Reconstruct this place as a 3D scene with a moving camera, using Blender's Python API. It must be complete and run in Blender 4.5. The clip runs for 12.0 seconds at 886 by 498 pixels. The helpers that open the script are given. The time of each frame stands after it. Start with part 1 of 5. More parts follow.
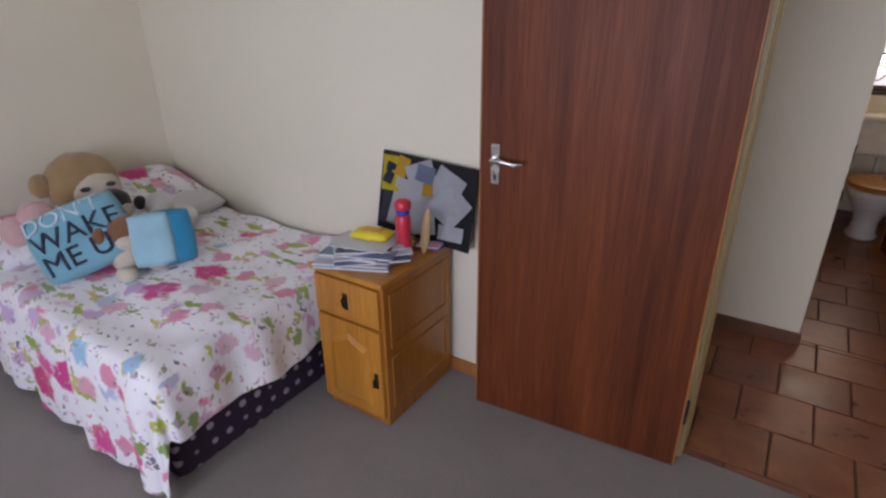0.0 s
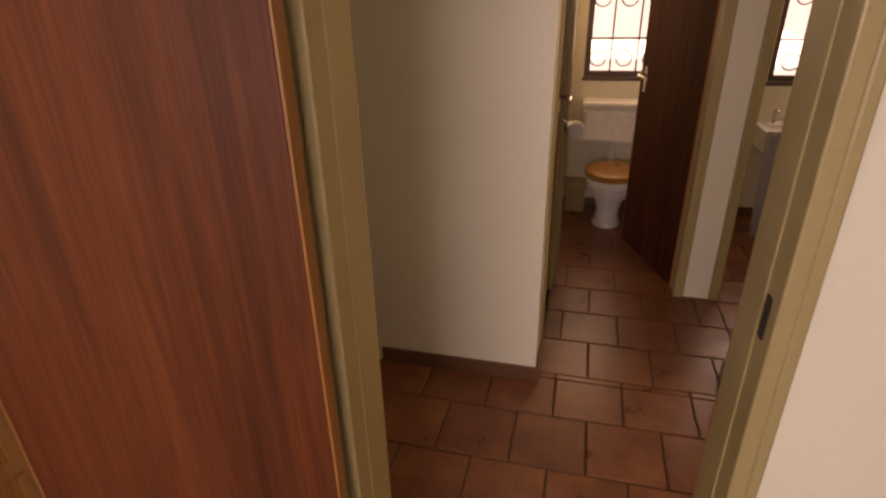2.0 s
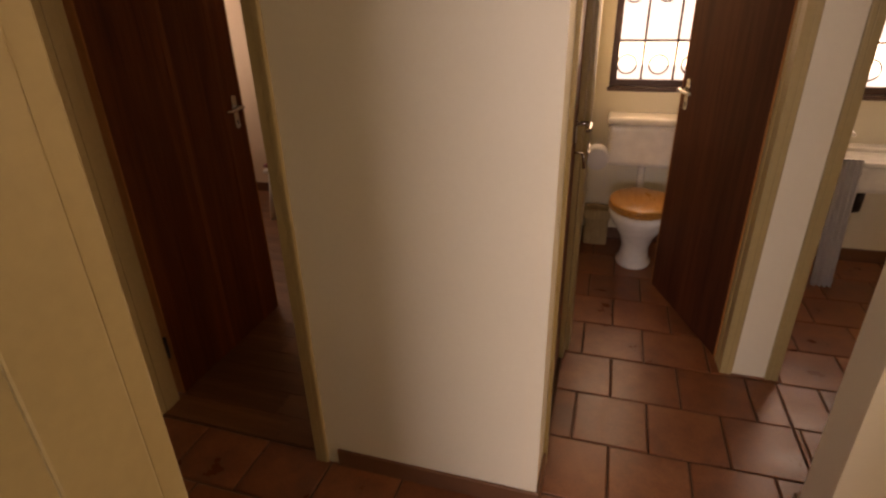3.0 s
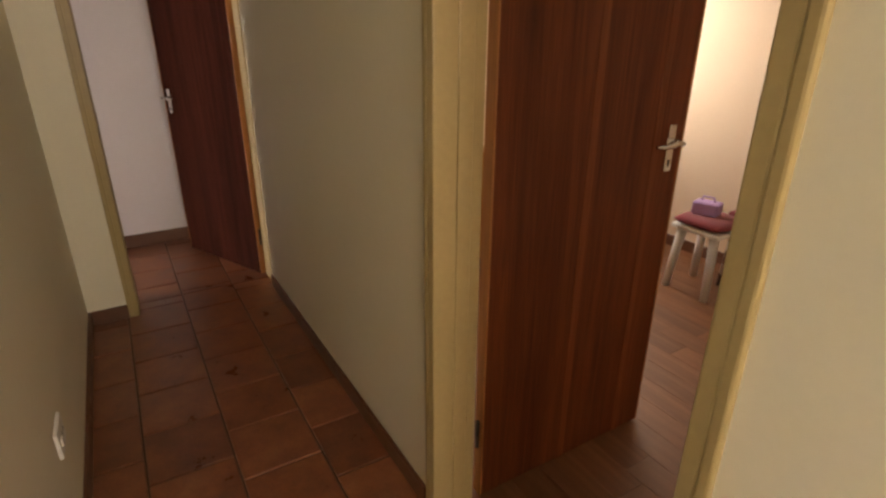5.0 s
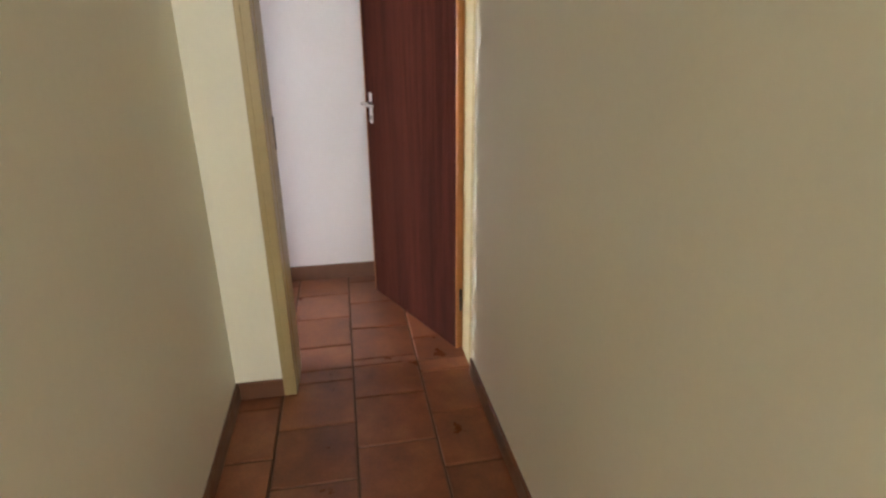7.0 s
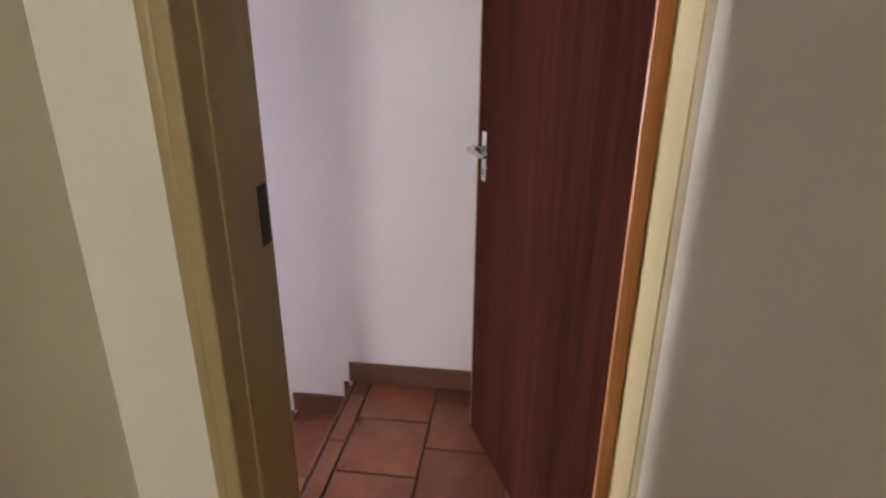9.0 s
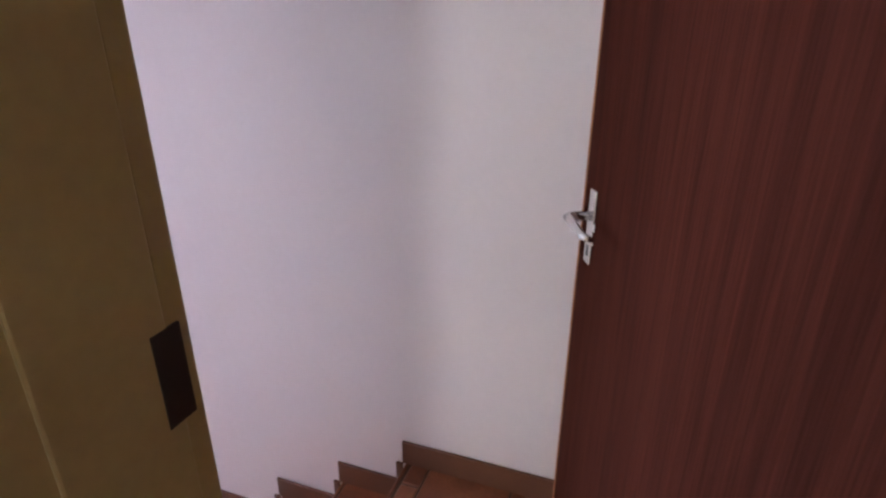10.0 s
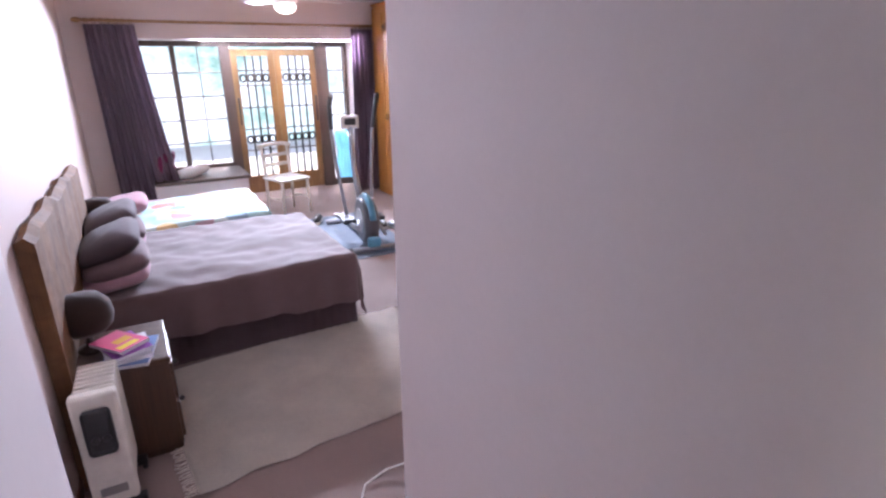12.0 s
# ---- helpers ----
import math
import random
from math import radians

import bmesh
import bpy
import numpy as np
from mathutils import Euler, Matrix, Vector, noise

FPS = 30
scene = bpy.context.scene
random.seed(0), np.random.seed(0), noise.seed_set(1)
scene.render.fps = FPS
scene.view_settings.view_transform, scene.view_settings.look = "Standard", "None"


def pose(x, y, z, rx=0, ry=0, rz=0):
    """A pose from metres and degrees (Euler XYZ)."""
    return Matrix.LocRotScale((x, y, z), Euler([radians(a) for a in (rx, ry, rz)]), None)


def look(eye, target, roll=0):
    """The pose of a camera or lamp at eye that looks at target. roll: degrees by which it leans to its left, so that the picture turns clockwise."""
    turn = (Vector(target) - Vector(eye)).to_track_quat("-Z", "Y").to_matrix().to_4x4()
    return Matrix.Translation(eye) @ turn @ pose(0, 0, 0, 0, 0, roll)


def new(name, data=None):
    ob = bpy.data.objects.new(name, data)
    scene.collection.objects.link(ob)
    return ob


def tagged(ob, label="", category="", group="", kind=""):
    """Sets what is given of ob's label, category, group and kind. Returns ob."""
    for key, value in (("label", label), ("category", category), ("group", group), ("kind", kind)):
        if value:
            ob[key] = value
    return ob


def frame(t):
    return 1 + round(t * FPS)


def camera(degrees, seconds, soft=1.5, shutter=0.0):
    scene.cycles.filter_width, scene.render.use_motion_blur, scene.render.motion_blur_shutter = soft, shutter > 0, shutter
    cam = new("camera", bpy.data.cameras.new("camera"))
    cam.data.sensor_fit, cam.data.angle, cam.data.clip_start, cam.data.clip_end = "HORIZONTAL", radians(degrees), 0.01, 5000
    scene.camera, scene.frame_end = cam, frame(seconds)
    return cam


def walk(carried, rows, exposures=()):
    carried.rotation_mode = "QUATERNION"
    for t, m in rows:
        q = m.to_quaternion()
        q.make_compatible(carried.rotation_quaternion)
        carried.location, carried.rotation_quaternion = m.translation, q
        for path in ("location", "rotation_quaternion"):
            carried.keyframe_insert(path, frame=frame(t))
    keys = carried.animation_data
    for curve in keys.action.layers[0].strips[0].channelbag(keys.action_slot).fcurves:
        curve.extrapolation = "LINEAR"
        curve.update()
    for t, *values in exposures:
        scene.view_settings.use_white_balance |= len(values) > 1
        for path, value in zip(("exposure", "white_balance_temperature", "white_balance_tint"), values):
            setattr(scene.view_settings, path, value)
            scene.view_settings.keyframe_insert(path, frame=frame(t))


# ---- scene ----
cam = camera(78.7, 12.0, soft=2.5)
PATH = [
    (0, (-0.215, -2.916, 1.576), (-1.226, -1.39, 0.77), -0.6),
    (0.5, (-0.086, -2.796, 1.546), (-0.937, -1.17, 0.751), -1.0),
    (1, (0.002, -2.596, 1.54), (-0.696, -0.902, 0.738), -1.3),
    (1.5, (0.059, -2.312, 1.55), (-0.489, -0.573, 0.728), -1.4),
    (2, (0.114, -1.958, 1.539), (-0.352, -0.203, 0.7), -1.3),
    (2.5, (0.124, -1.576, 1.542), (-0.34, 0.17, 0.684), -1.5),
    (2.7, (0.123, -1.44, 1.543), (-0.351, 0.303, 0.685), -1.6),
    (4.3, (-0.210, -0.800, 1.473), (-1.440, 0.563, 0.681), 0.1),

    (4.5, (-0.271, -0.738, 1.440), (-1.613, 0.530, 0.670), 0.1),

    (5, (-0.447, -0.632, 1.412), (-2.039, 0.322, 0.665), 0.3),

    (5.5, (-0.730, -0.527, 1.400), (-2.447, 0.169, 0.648), -0.2),

    (6, (-1.029, -0.450, 1.359), (-2.806, 0.085, 0.612), -0.4),

    (6.5, (-1.313, -0.469, 1.314), (-3.129, -0.054, 0.587), -0.2),

    (8.5, (-2.404, -0.308, 1.284), (-4.281, -0.308, 0.594), -0.5),

    (9, (-2.705, -0.240, 1.286), (-4.570, -0.473, 0.604), 0.4),

    (9.5, (-2.979, -0.255, 1.330), (-4.805, -0.651, 0.618), -0.3),

    (10, (-3.282, -0.254, 1.349), (-5.025, -0.882, 0.597), 0.1),

    (10.5, (-3.587, -0.253, 1.308), (-5.173, -1.253, 0.613), -2.5),

    (11, (-3.761, -0.348, 1.294), (-5.202, -1.570, 0.640), -1.2),

    (11.5, (-3.881, -0.443, 1.306), (-5.076, -1.910, 0.658), -0.7),

    (12, (-3.963, -0.575, 1.317), (-4.897, -2.217, 0.660), -0.6),

]
EXPOSURE = [(0, -1.05, 6800, 28), (1.5, -0.95, 8700, 38), (2.0, -0.85, 10200, 42), (2.5, -0.75, 10500, 42), (4.4, 0.8, 8600, 27), (5.5, 1.85, 7000, 15), (6.5, 2.5, 6000, 9), (8.5, 2.2, 6100, 16), (9.5, 2.1, 5900, 20), (11.0, 1.85, 5800, 23), (12, 1.45, 5900, 26)]
walk(cam, [(t, look(eye, target, roll)) for t, eye, target, roll in PATH], EXPOSURE)

# ---- world, sun, window light ----
world = bpy.data.worlds.new("sky")
scene.world = world
world.use_nodes = True
wt = world.node_tree
sky = wt.nodes.new("ShaderNodeTexSky")
sky.sky_type = "NISHITA"
sky.sun_disc = False
sky.sun_elevation, sky.sun_rotation = radians(71), radians(202)
wt.links.new(sky.outputs[0], wt.nodes["Background"].inputs[0])
wt.nodes["Background"].inputs[1].default_value = 0.12

SUN_FROM = Vector((-0.12, -0.30, 0.95))
sun = new("sun", bpy.data.lights.new("sun", "SUN"))
sun.data.energy, sun.data.angle, sun.data.color = 3.5, radians(0.5), (1.0, 0.95, 0.86)
sun.matrix_world = look(SUN_FROM * 20, (0, 0, 0))


def window_light(name, at, to, w, h, power, color):
    """Sky light standing in a window's opening."""
    ob = new(name, bpy.data.lights.new(name, "AREA"))
    ob.data.shape, ob.data.size, ob.data.size_y, ob.data.energy, ob.data.color = "RECTANGLE", w, h, power, color
    ob.matrix_world = look(at, to)
    return ob


window_light("daylight_bedroom", (-0.7, -4.93, 1.45), (-0.9, 0, 1.1), 2.2, 1.2, 150, (0.68, 0.81, 1.0))
window_light("daylight_toilet", (0.33, 2.27, 1.6), (0.33, 0, 1.0), 0.5, 1.0, 8, (1.0, 0.88, 0.62))
window_light("daylight_bathroom", (1.55, 2.27, 1.55), (1.3, 0, 0.9), 0.5, 1.0, 8, (1.0, 0.96, 0.86))
window_light("daylight_playroom", (-3.2, 2.3, 1.5), (-1.5, 2.2, 0.9), 1.4, 1.1, 12, (1.0, 0.93, 0.84))
# Fill lamp at an added, unseen east window; brightens the passage walls.
window_light("fill_light_passage", (2.2, -0.46, 1.7), (-1.0, -0.46, 2.1), 0.82, 1.2, 9.5, (1.0, 0.94, 0.74))
window_light("daylight_master", (-2.9, -13.0, 3.5), (-4.8, -4.0, 0.2), 4.4, 2.8, 130, (0.90, 0.93, 1.0))
window_light("daylight_bay", (-5.95, -8.5, 1.553), (-4.4, 0, 0.7), 1.9, 0.07, 100, (0.84, 0.91, 1.0)).data.spread = radians(110)


# ---- material helpers ----
def nodes_of(name):
    m = bpy.data.materials.new(name)
    m.use_nodes = True
    t = m.node_tree
    return m, t, t.nodes["Principled BSDF"]


def add(t, kind, **values):
    n = t.nodes.new(kind)
    for key, v in values.items():
        n.inputs[key.replace("_", " ")].default_value = v
    return n


def coords(t, scale=(1, 1, 1), turn=(0, 0, 0), kind="Object"):
    c = t.nodes.new("ShaderNodeTexCoord")
    m = t.nodes.new("ShaderNodeMapping")
    m.inputs["Scale"].default_value = scale
    m.inputs["Rotation"].default_value = turn
    t.links.new(c.outputs[kind], m.inputs[0])
    return m.outputs[0]


def ramp(t, fac, stops):
    r = t.nodes.new("ShaderNodeValToRGB")
    e = r.color_ramp.elements
    while len(e) < len(stops):
        e.new(0.5)
    for k, (p, c) in zip(e, stops):
        k.position, k.color = p, (*c, 1)
    t.links.new(fac, r.inputs[0])
    return r.outputs[0]


def mix(t, fac, a, b, how="MIX"):
    n = t.nodes.new("ShaderNodeMix")
    n.data_type, n.blend_type = "RGBA", how
    for socket, v in ((n.inputs[0], fac), (n.inputs[6], a), (n.inputs[7], b)):
        if hasattr(v, "links") or hasattr(v, "is_linked"):
            t.links.new(v, socket)
        elif isinstance(v, (int, float)):
            socket.default_value = v
        else:
            socket.default_value = (*v, 1)
    return n.outputs[2]


def noise_of(t, vec, scale, detail=4, rough=0.55, distortion=0.0):
    n = add(t, "ShaderNodeTexNoise", Scale=scale, Detail=detail, Roughness=rough, Distortion=distortion)
    t.links.new(vec, n.inputs["Vector"])
    return n.outputs[0]


def bump_to(t, bsdf, height, strength, distance=0.01):
    b = add(t, "ShaderNodeBump", Strength=strength, Distance=distance)
    t.links.new(height, b.inputs["Height"])
    t.links.new(b.outputs[0], bsdf.inputs["Normal"])


def scaled(c, k):
    return tuple(min(1.0, v * k) for v in c)


def paint(name, color, rough=0.6, fine=90.0, broad=1.3, var=0.06, bump=0.15, dist=0.003, spec=0.4, grain=0.07):
    """Painted or plain surface: broad stains, fine grain, light relief."""
    m, t, b = nodes_of(name)
    v = coords(t)
    n1, n2 = noise_of(t, v, broad, 5), noise_of(t, v, fine, 3)
    c = ramp(t, n1, [(0.3, scaled(color, 1 - var)), (0.7, scaled(color, 1 + var))])
    c2 = ramp(t, n2, [(0.3, (1 - grain,) * 3), (0.7, (1, 1, 1))])
    t.links.new(mix(t, 1.0, c, c2, "MULTIPLY"), b.inputs["Base Color"])
    b.inputs["Roughness"].default_value = rough
    b.inputs["Specular IOR Level"].default_value = spec
    if bump:
        bump_to(t, b, n2, bump, dist)
    return m


def wood(name, dark, light, rough=0.35, grain=(26, 26, 1.1), streak=(9, 9, 0.35), coat=0.0, rand=0.0, spec=0.5):
    """Wood with its grain along the local z axis."""
    m, t, b = nodes_of(name)
    v = coords(t, grain)
    n1 = noise_of(t, v, 1.6, 6, 0.6, 1.2)
    v2 = coords(t, streak)
    n2 = noise_of(t, v2, 1.0, 3, 0.5, 0.7)
    v3 = coords(t, (220, 220, 6))
    n3 = noise_of(t, v3, 1.0, 2)
    c = ramp(t, n1, [(0.3, dark), (0.68, light)])
    c = mix(t, 0.5, c, ramp(t, n2, [(0.32, dark), (0.66, light)]))
    c = mix(t, 1.0, c, ramp(t, n3, [(0.35, (0.78, 0.76, 0.74)), (0.6, (1, 1, 1))]), "MULTIPLY")
    if rand:
        o = t.nodes.new("ShaderNodeObjectInfo")
        c = mix(t, 1.0, c, ramp(t, o.outputs["Random"], [(0, (1 - rand,) * 3), (1, (1, 1, 1))]), "MULTIPLY")
    t.links.new(c, b.inputs["Base Color"])
    r = ramp(t, n1, [(0.3, (rough + 0.12,) * 3), (0.7, (rough,) * 3)])
    t.links.new(r, b.inputs["Roughness"])
    b.inputs["Coat Weight"].default_value = coat
    b.inputs["Specular IOR Level"].default_value = spec
    b.inputs["Coat Roughness"].default_value = 0.25
    bump_to(t, b, n3, 0.12, 0.002)
    return m


def fabric(name, color, rough=0.9, weave=600.0, var=0.12, bump=0.25, sheen=0.2, broad=5.0):
    m, t, b = nodes_of(name)
    v = coords(t)
    n1, n2 = noise_of(t, v, broad, 4), noise_of(t, v, weave, 2)
    c = ramp(t, n1, [(0.3, scaled(color, 1 - var)), (0.7, scaled(color, 1 + var))])
    c = mix(t, 1.0, c, ramp(t, n2, [(0.3, (0.82, 0.82, 0.82)), (0.7, (1, 1, 1))]), "MULTIPLY")
    t.links.new(c, b.inputs["Base Color"])
    b.inputs["Roughness"].default_value = rough
    b.inputs["Sheen Weight"].default_value = sheen
    b.inputs["Specular IOR Level"].default_value = 0.2
    bump_to(t, b, n2, bump, 0.002)
    return m


def simple(name, color, rough=0.5, metal=0.0, spec=0.5):
    m, t, b = nodes_of(name)
    v = coords(t)
    n = noise_of(t, v, 14, 4)
    t.links.new(ramp(t, n, [(0.3, scaled(color, 0.9)), (0.7, scaled(color, 1.06))]), b.inputs["Base Color"])
    r = ramp(t, n, [(0.3, (rough * 0.85,) * 3), (0.7, (min(1, rough * 1.2),) * 3)])
    t.links.new(r, b.inputs["Roughness"])
    b.inputs["Metallic"].default_value = metal
    b.inputs["Specular IOR Level"].default_value = spec
    return m


def terracotta(name):
    m, t, b = nodes_of(name)
    v = coords(t, kind="Object")
    o = t.nodes.new("ShaderNodeObjectInfo")
    g = t.nodes.new("ShaderNodeVectorMath")
    g.operation = "MULTIPLY_ADD"
    t.links.new(o.outputs["Random"], g.inputs[0])
    g.inputs[1].default_value = (37, 91, 53)
    t.links.new(v, g.inputs[2])
    n1, n2 = noise_of(t, g.outputs[0], 7, 5, 0.6), noise_of(t, g.outputs[0], 120, 3)
    c = ramp(t, n1, [(0.25, (0.16, 0.055, 0.028)), (0.5, (0.25, 0.085, 0.038)), (0.75, (0.34, 0.13, 0.055))])
    c = mix(t, 1.0, c, ramp(t, o.outputs["Random"], [(0, (0.74, 0.7, 0.68)), (0.5, (0.95, 0.93, 0.9)), (1, (1, 1, 1))]), "MULTIPLY")
    c = mix(t, 1.0, c, ramp(t, n2, [(0.35, (0.85, 0.85, 0.85)), (0.6, (1, 1, 1))]), "MULTIPLY")
    t.links.new(c, b.inputs["Base Color"])
    t.links.new(ramp(t, n1, [(0.3, (0.26,) * 3), (0.7, (0.42,) * 3)]), b.inputs["Roughness"])
    bump_to(t, b, n1, 0.1, 0.004)
    return m


def glow(name, stops, scale, strength, stretch=(1, 1, 1)):
    m = bpy.data.materials.new(name)
    m.use_nodes = True
    t = m.node_tree
    t.nodes.remove(t.nodes["Principled BSDF"])
    e = t.nodes.new("ShaderNodeEmission")
    t.links.new(ramp(t, noise_of(t, coords(t, stretch), scale, 6, 0.65), stops), e.inputs[0])
    e.inputs[1].default_value = strength
    t.links.new(e.outputs[0], t.nodes["Material Output"].inputs[0])
    return m


CREAM = paint("cream_wall_paint", (0.78, 0.73, 0.58), 0.5, 55, 0.9, 0.03, 0.03, grain=0.02)
MAUVE = paint("pale_lilac_wall_paint", (0.815, 0.765, 0.77), 0.5, 55, 0.9, 0.03, 0.03, grain=0.02)
PEACH = paint("peach_wall_paint", (0.76, 0.62, 0.46), 0.55, 55, 0.9, 0.03, 0.03, grain=0.02)
PINK_WALL = paint("pale_pink_wall_paint", (0.68, 0.57, 0.54), 0.5, 55, 0.9, 0.03, 0.03, grain=0.02)
CEIL = paint("white_ceiling_paint", (0.8, 0.79, 0.75), 0.7)
FRAME = paint("cream_gloss_frame_paint", (0.41, 0.31, 0.145), 0.36, 60, 2.0, 0.05, 0.06)
SKIRT = simple("brown_skirting_tile", (0.15, 0.065, 0.035), 0.35)
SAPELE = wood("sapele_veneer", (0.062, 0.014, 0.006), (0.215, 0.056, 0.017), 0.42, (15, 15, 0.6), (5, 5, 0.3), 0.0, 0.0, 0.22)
SAPELE_LIGHT = wood("pale_sapele_veneer", (0.16, 0.045, 0.016), (0.27, 0.085, 0.03), 0.42, spec=0.22)
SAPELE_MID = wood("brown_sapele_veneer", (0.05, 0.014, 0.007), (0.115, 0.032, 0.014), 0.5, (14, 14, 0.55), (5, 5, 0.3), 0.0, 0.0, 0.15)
# Shaded copy of the sapele; the dim landing is in its colour.
SAPELE_SHADED = wood("shaded_sapele_veneer", (0.022, 0.007, 0.005), (0.058, 0.016, 0.010), 0.55, (14, 14, 0.55), (5, 5, 0.3), 0.0, 0.0, 0.0)
LIPPING = wood("orange_wood_lipping", (0.32, 0.12, 0.03), (0.48, 0.2, 0.06), 0.4)
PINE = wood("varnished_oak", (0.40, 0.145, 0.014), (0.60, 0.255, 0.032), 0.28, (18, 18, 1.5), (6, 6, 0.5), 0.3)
# Darker copy of the oak; puts shade into the nightstand's body and sides.
PINE_SHADED = wood("varnished_oak_shaded", (0.31, 0.105, 0.013), (0.46, 0.175, 0.024), 0.3, (18, 18, 1.5), (6, 6, 0.5), 0.2)
CHROME = simple("brushed_nickel", (0.62, 0.6, 0.57), 0.25, 1.0)
DARK_METAL = simple("dark_bronze_metal", (0.05, 0.04, 0.035), 0.4, 0.8)
TERRA = terracotta("terracotta_tile")
GROUT = paint("dark_grout", (0.10, 0.055, 0.035), 0.9)
CARPET = fabric("grey_brown_carpet", (0.26, 0.225, 0.2), 0.95, 260, 0.08, 0.7, 0.3, 2.0)
CARPET_MAUVE = fabric("mauve_brown_carpet", (0.27, 0.2, 0.18), 0.95, 260, 0.08, 0.7, 0.3, 2.0)
CERAMIC = simple("white_ceramic", (0.78, 0.76, 0.70), 0.12)
WHITE_PLASTIC = simple("white_plastic", (0.75, 0.74, 0.7), 0.35)
BLACK = simple("black_plastic", (0.02, 0.02, 0.022), 0.4)


# ---- mesh helpers ----
def box(bm, x0, y0, z0, x1, y1, z1, bevel=0.0, mi=0, seg=2):
    vs = [bm.verts.new((x, y, z)) for z in (z0, z1) for y in (y0, y1) for x in (x0, x1)]
    fs = [bm.faces.new([vs[i] for i in f]) for f in ((0, 2, 3, 1), (4, 5, 7, 6), (0, 1, 5, 4), (2, 6, 7, 3), (0, 4, 6, 2), (1, 3, 7, 5))]
    if bevel:
        es = list({e for f in fs for e in f.edges})
        fs += bmesh.ops.bevel(bm, geom=es, offset=bevel, segments=seg, affect="EDGES", profile=0.5)["faces"]
    for f in fs:
        if f.is_valid:
            f.material_index = mi
    return bm


def boxm(*a, **k):
    return box(bmesh.new(), *a, **k)


def tube(bm, pts, r, n=10, mi=0, cap=True):
    """A tube along points; r is one radius or one for each point."""
    pts = [Vector(p) for p in pts]
    rs = r if isinstance(r, (list, tuple)) else [r] * len(pts)
    rings, side = [], None
    for i, p in enumerate(pts):
        d = (pts[min(i + 1, len(pts) - 1)] - pts[max(i - 1, 0)]).normalized()
        if side is None:
            side = d.orthogonal().normalized()
        side = (side - d * side.dot(d)).normalized()
        up = d.cross(side)
        rings.append([bm.verts.new(p + (side * math.cos(a) + up * math.sin(a)) * rs[i]) for a in (2 * math.pi * k / n for k in range(n))])
    for a, b in zip(rings, rings[1:]):
        for k in range(n):
            f = bm.faces.new((a[k], a[(k + 1) % n], b[(k + 1) % n], b[k]))
            f.material_index, f.smooth = mi, True
    if cap:
        for ring in (list(reversed(rings[0])), rings[-1]):
            bm.faces.new(ring).material_index = mi
    return bm


def lathe(bm, profile, n=24, at=(0, 0, 0), mi=0, squash=(1, 1), shift=None):
    """A turned form from (radius, height) pairs; shift moves the ring of a height along y."""
    rings = []
    for r, z in profile:
        dy = shift(z) if shift else 0
        rings.append([bm.verts.new((at[0] + r * squash[0] * math.cos(a), at[1] + dy + r * squash[1] * math.sin(a), at[2] + z)) for a in (2 * math.pi * k / n for k in range(n))])
    for a, b in zip(rings, rings[1:]):
        for k in range(n):
            f = bm.faces.new((a[k], a[(k + 1) % n], b[(k + 1) % n], b[k]))
            f.material_index, f.smooth = mi, True
    for ring in (list(reversed(rings[0])), rings[-1]):
        f = bm.faces.new(ring)
        f.material_index, f.smooth = mi, True
    return bm


def blob(bm, at, size, n=14, mi=0, rough=0.0, turn=(0, 0, 0)):
    """A soft ball with its own three radii and a little unevenness."""
    e = Euler([radians(a) for a in turn]).to_matrix()
    rings, at = [], Vector(at)
    for i in range(1, n):
        p = math.pi * i / n
        ring = []
        for k in range(2 * n):
            q = math.pi * k / n
            d = Vector((math.sin(p) * math.cos(q), math.sin(p) * math.sin(q), math.cos(p)))
            s = 1 + rough * noise.noise(d * 2.3 + at * 9)
            ring.append(bm.verts.new(at + e @ Vector((d.x * size[0] * s, d.y * size[1] * s, d.z * size[2] * s))))
        rings.append(ring)
    top, low = bm.verts.new(at + e @ Vector((0, 0, size[2]))), bm.verts.new(at + e @ Vector((0, 0, -size[2])))
    m = 2 * n
    for a, b in zip(rings, rings[1:]):
        for k in range(m):
            f = bm.faces.new((a[k], b[k], b[(k + 1) % m], a[(k + 1) % m]))
            f.material_index, f.smooth = mi, True
    for k in range(m):
        for f in (bm.faces.new((top, rings[0][k], rings[0][(k + 1) % m])), bm.faces.new((low, rings[-1][(k + 1) % m], rings[-1][k]))):
            f.material_index, f.smooth = mi, True
    return bm


def pillow(bm, w, d, h, n=18, mi=0, seed=0.0, m=None):
    """A stuffed cushion lying flat, pinched at its corners."""
    m = m or Matrix.Identity(4)
    grids = []
    for side in (1, -1):
        g = []
        for i in range(n + 1):
            for j in range(n + 1):
                u, v = 2 * i / n - 1, 2 * j / n - 1
                pinch = 1 - 0.07 * (u * u * v * v) - 0.03 * (u * u + v * v) + 0.06 * max(u * u, v * v)
                t = (max(0, 1 - u**4) * max(0, 1 - v**4)) ** 0.55
                wr = 0.10 * noise.noise(Vector((u * 2.2 + seed, v * 2.2, seed))) * t
                g.append(bm.verts.new(m @ Vector((u * w / 2 * pinch, v * d / 2 * pinch, side * h / 2 * (t + wr)))))
        grids.append(g)
    for g, flip in zip(grids, (False, True)):
        for i in range(n):
            for j in range(n):
                q = [g[i * (n + 1) + j], g[(i + 1) * (n + 1) + j], g[(i + 1) * (n + 1) + j + 1], g[i * (n + 1) + j + 1]]
                f = bm.faces.new(q[::-1] if flip else q)
                f.material_index, f.smooth = mi, True
    bmesh.ops.remove_doubles(bm, verts=bm.verts, dist=0.0005)
    return bm


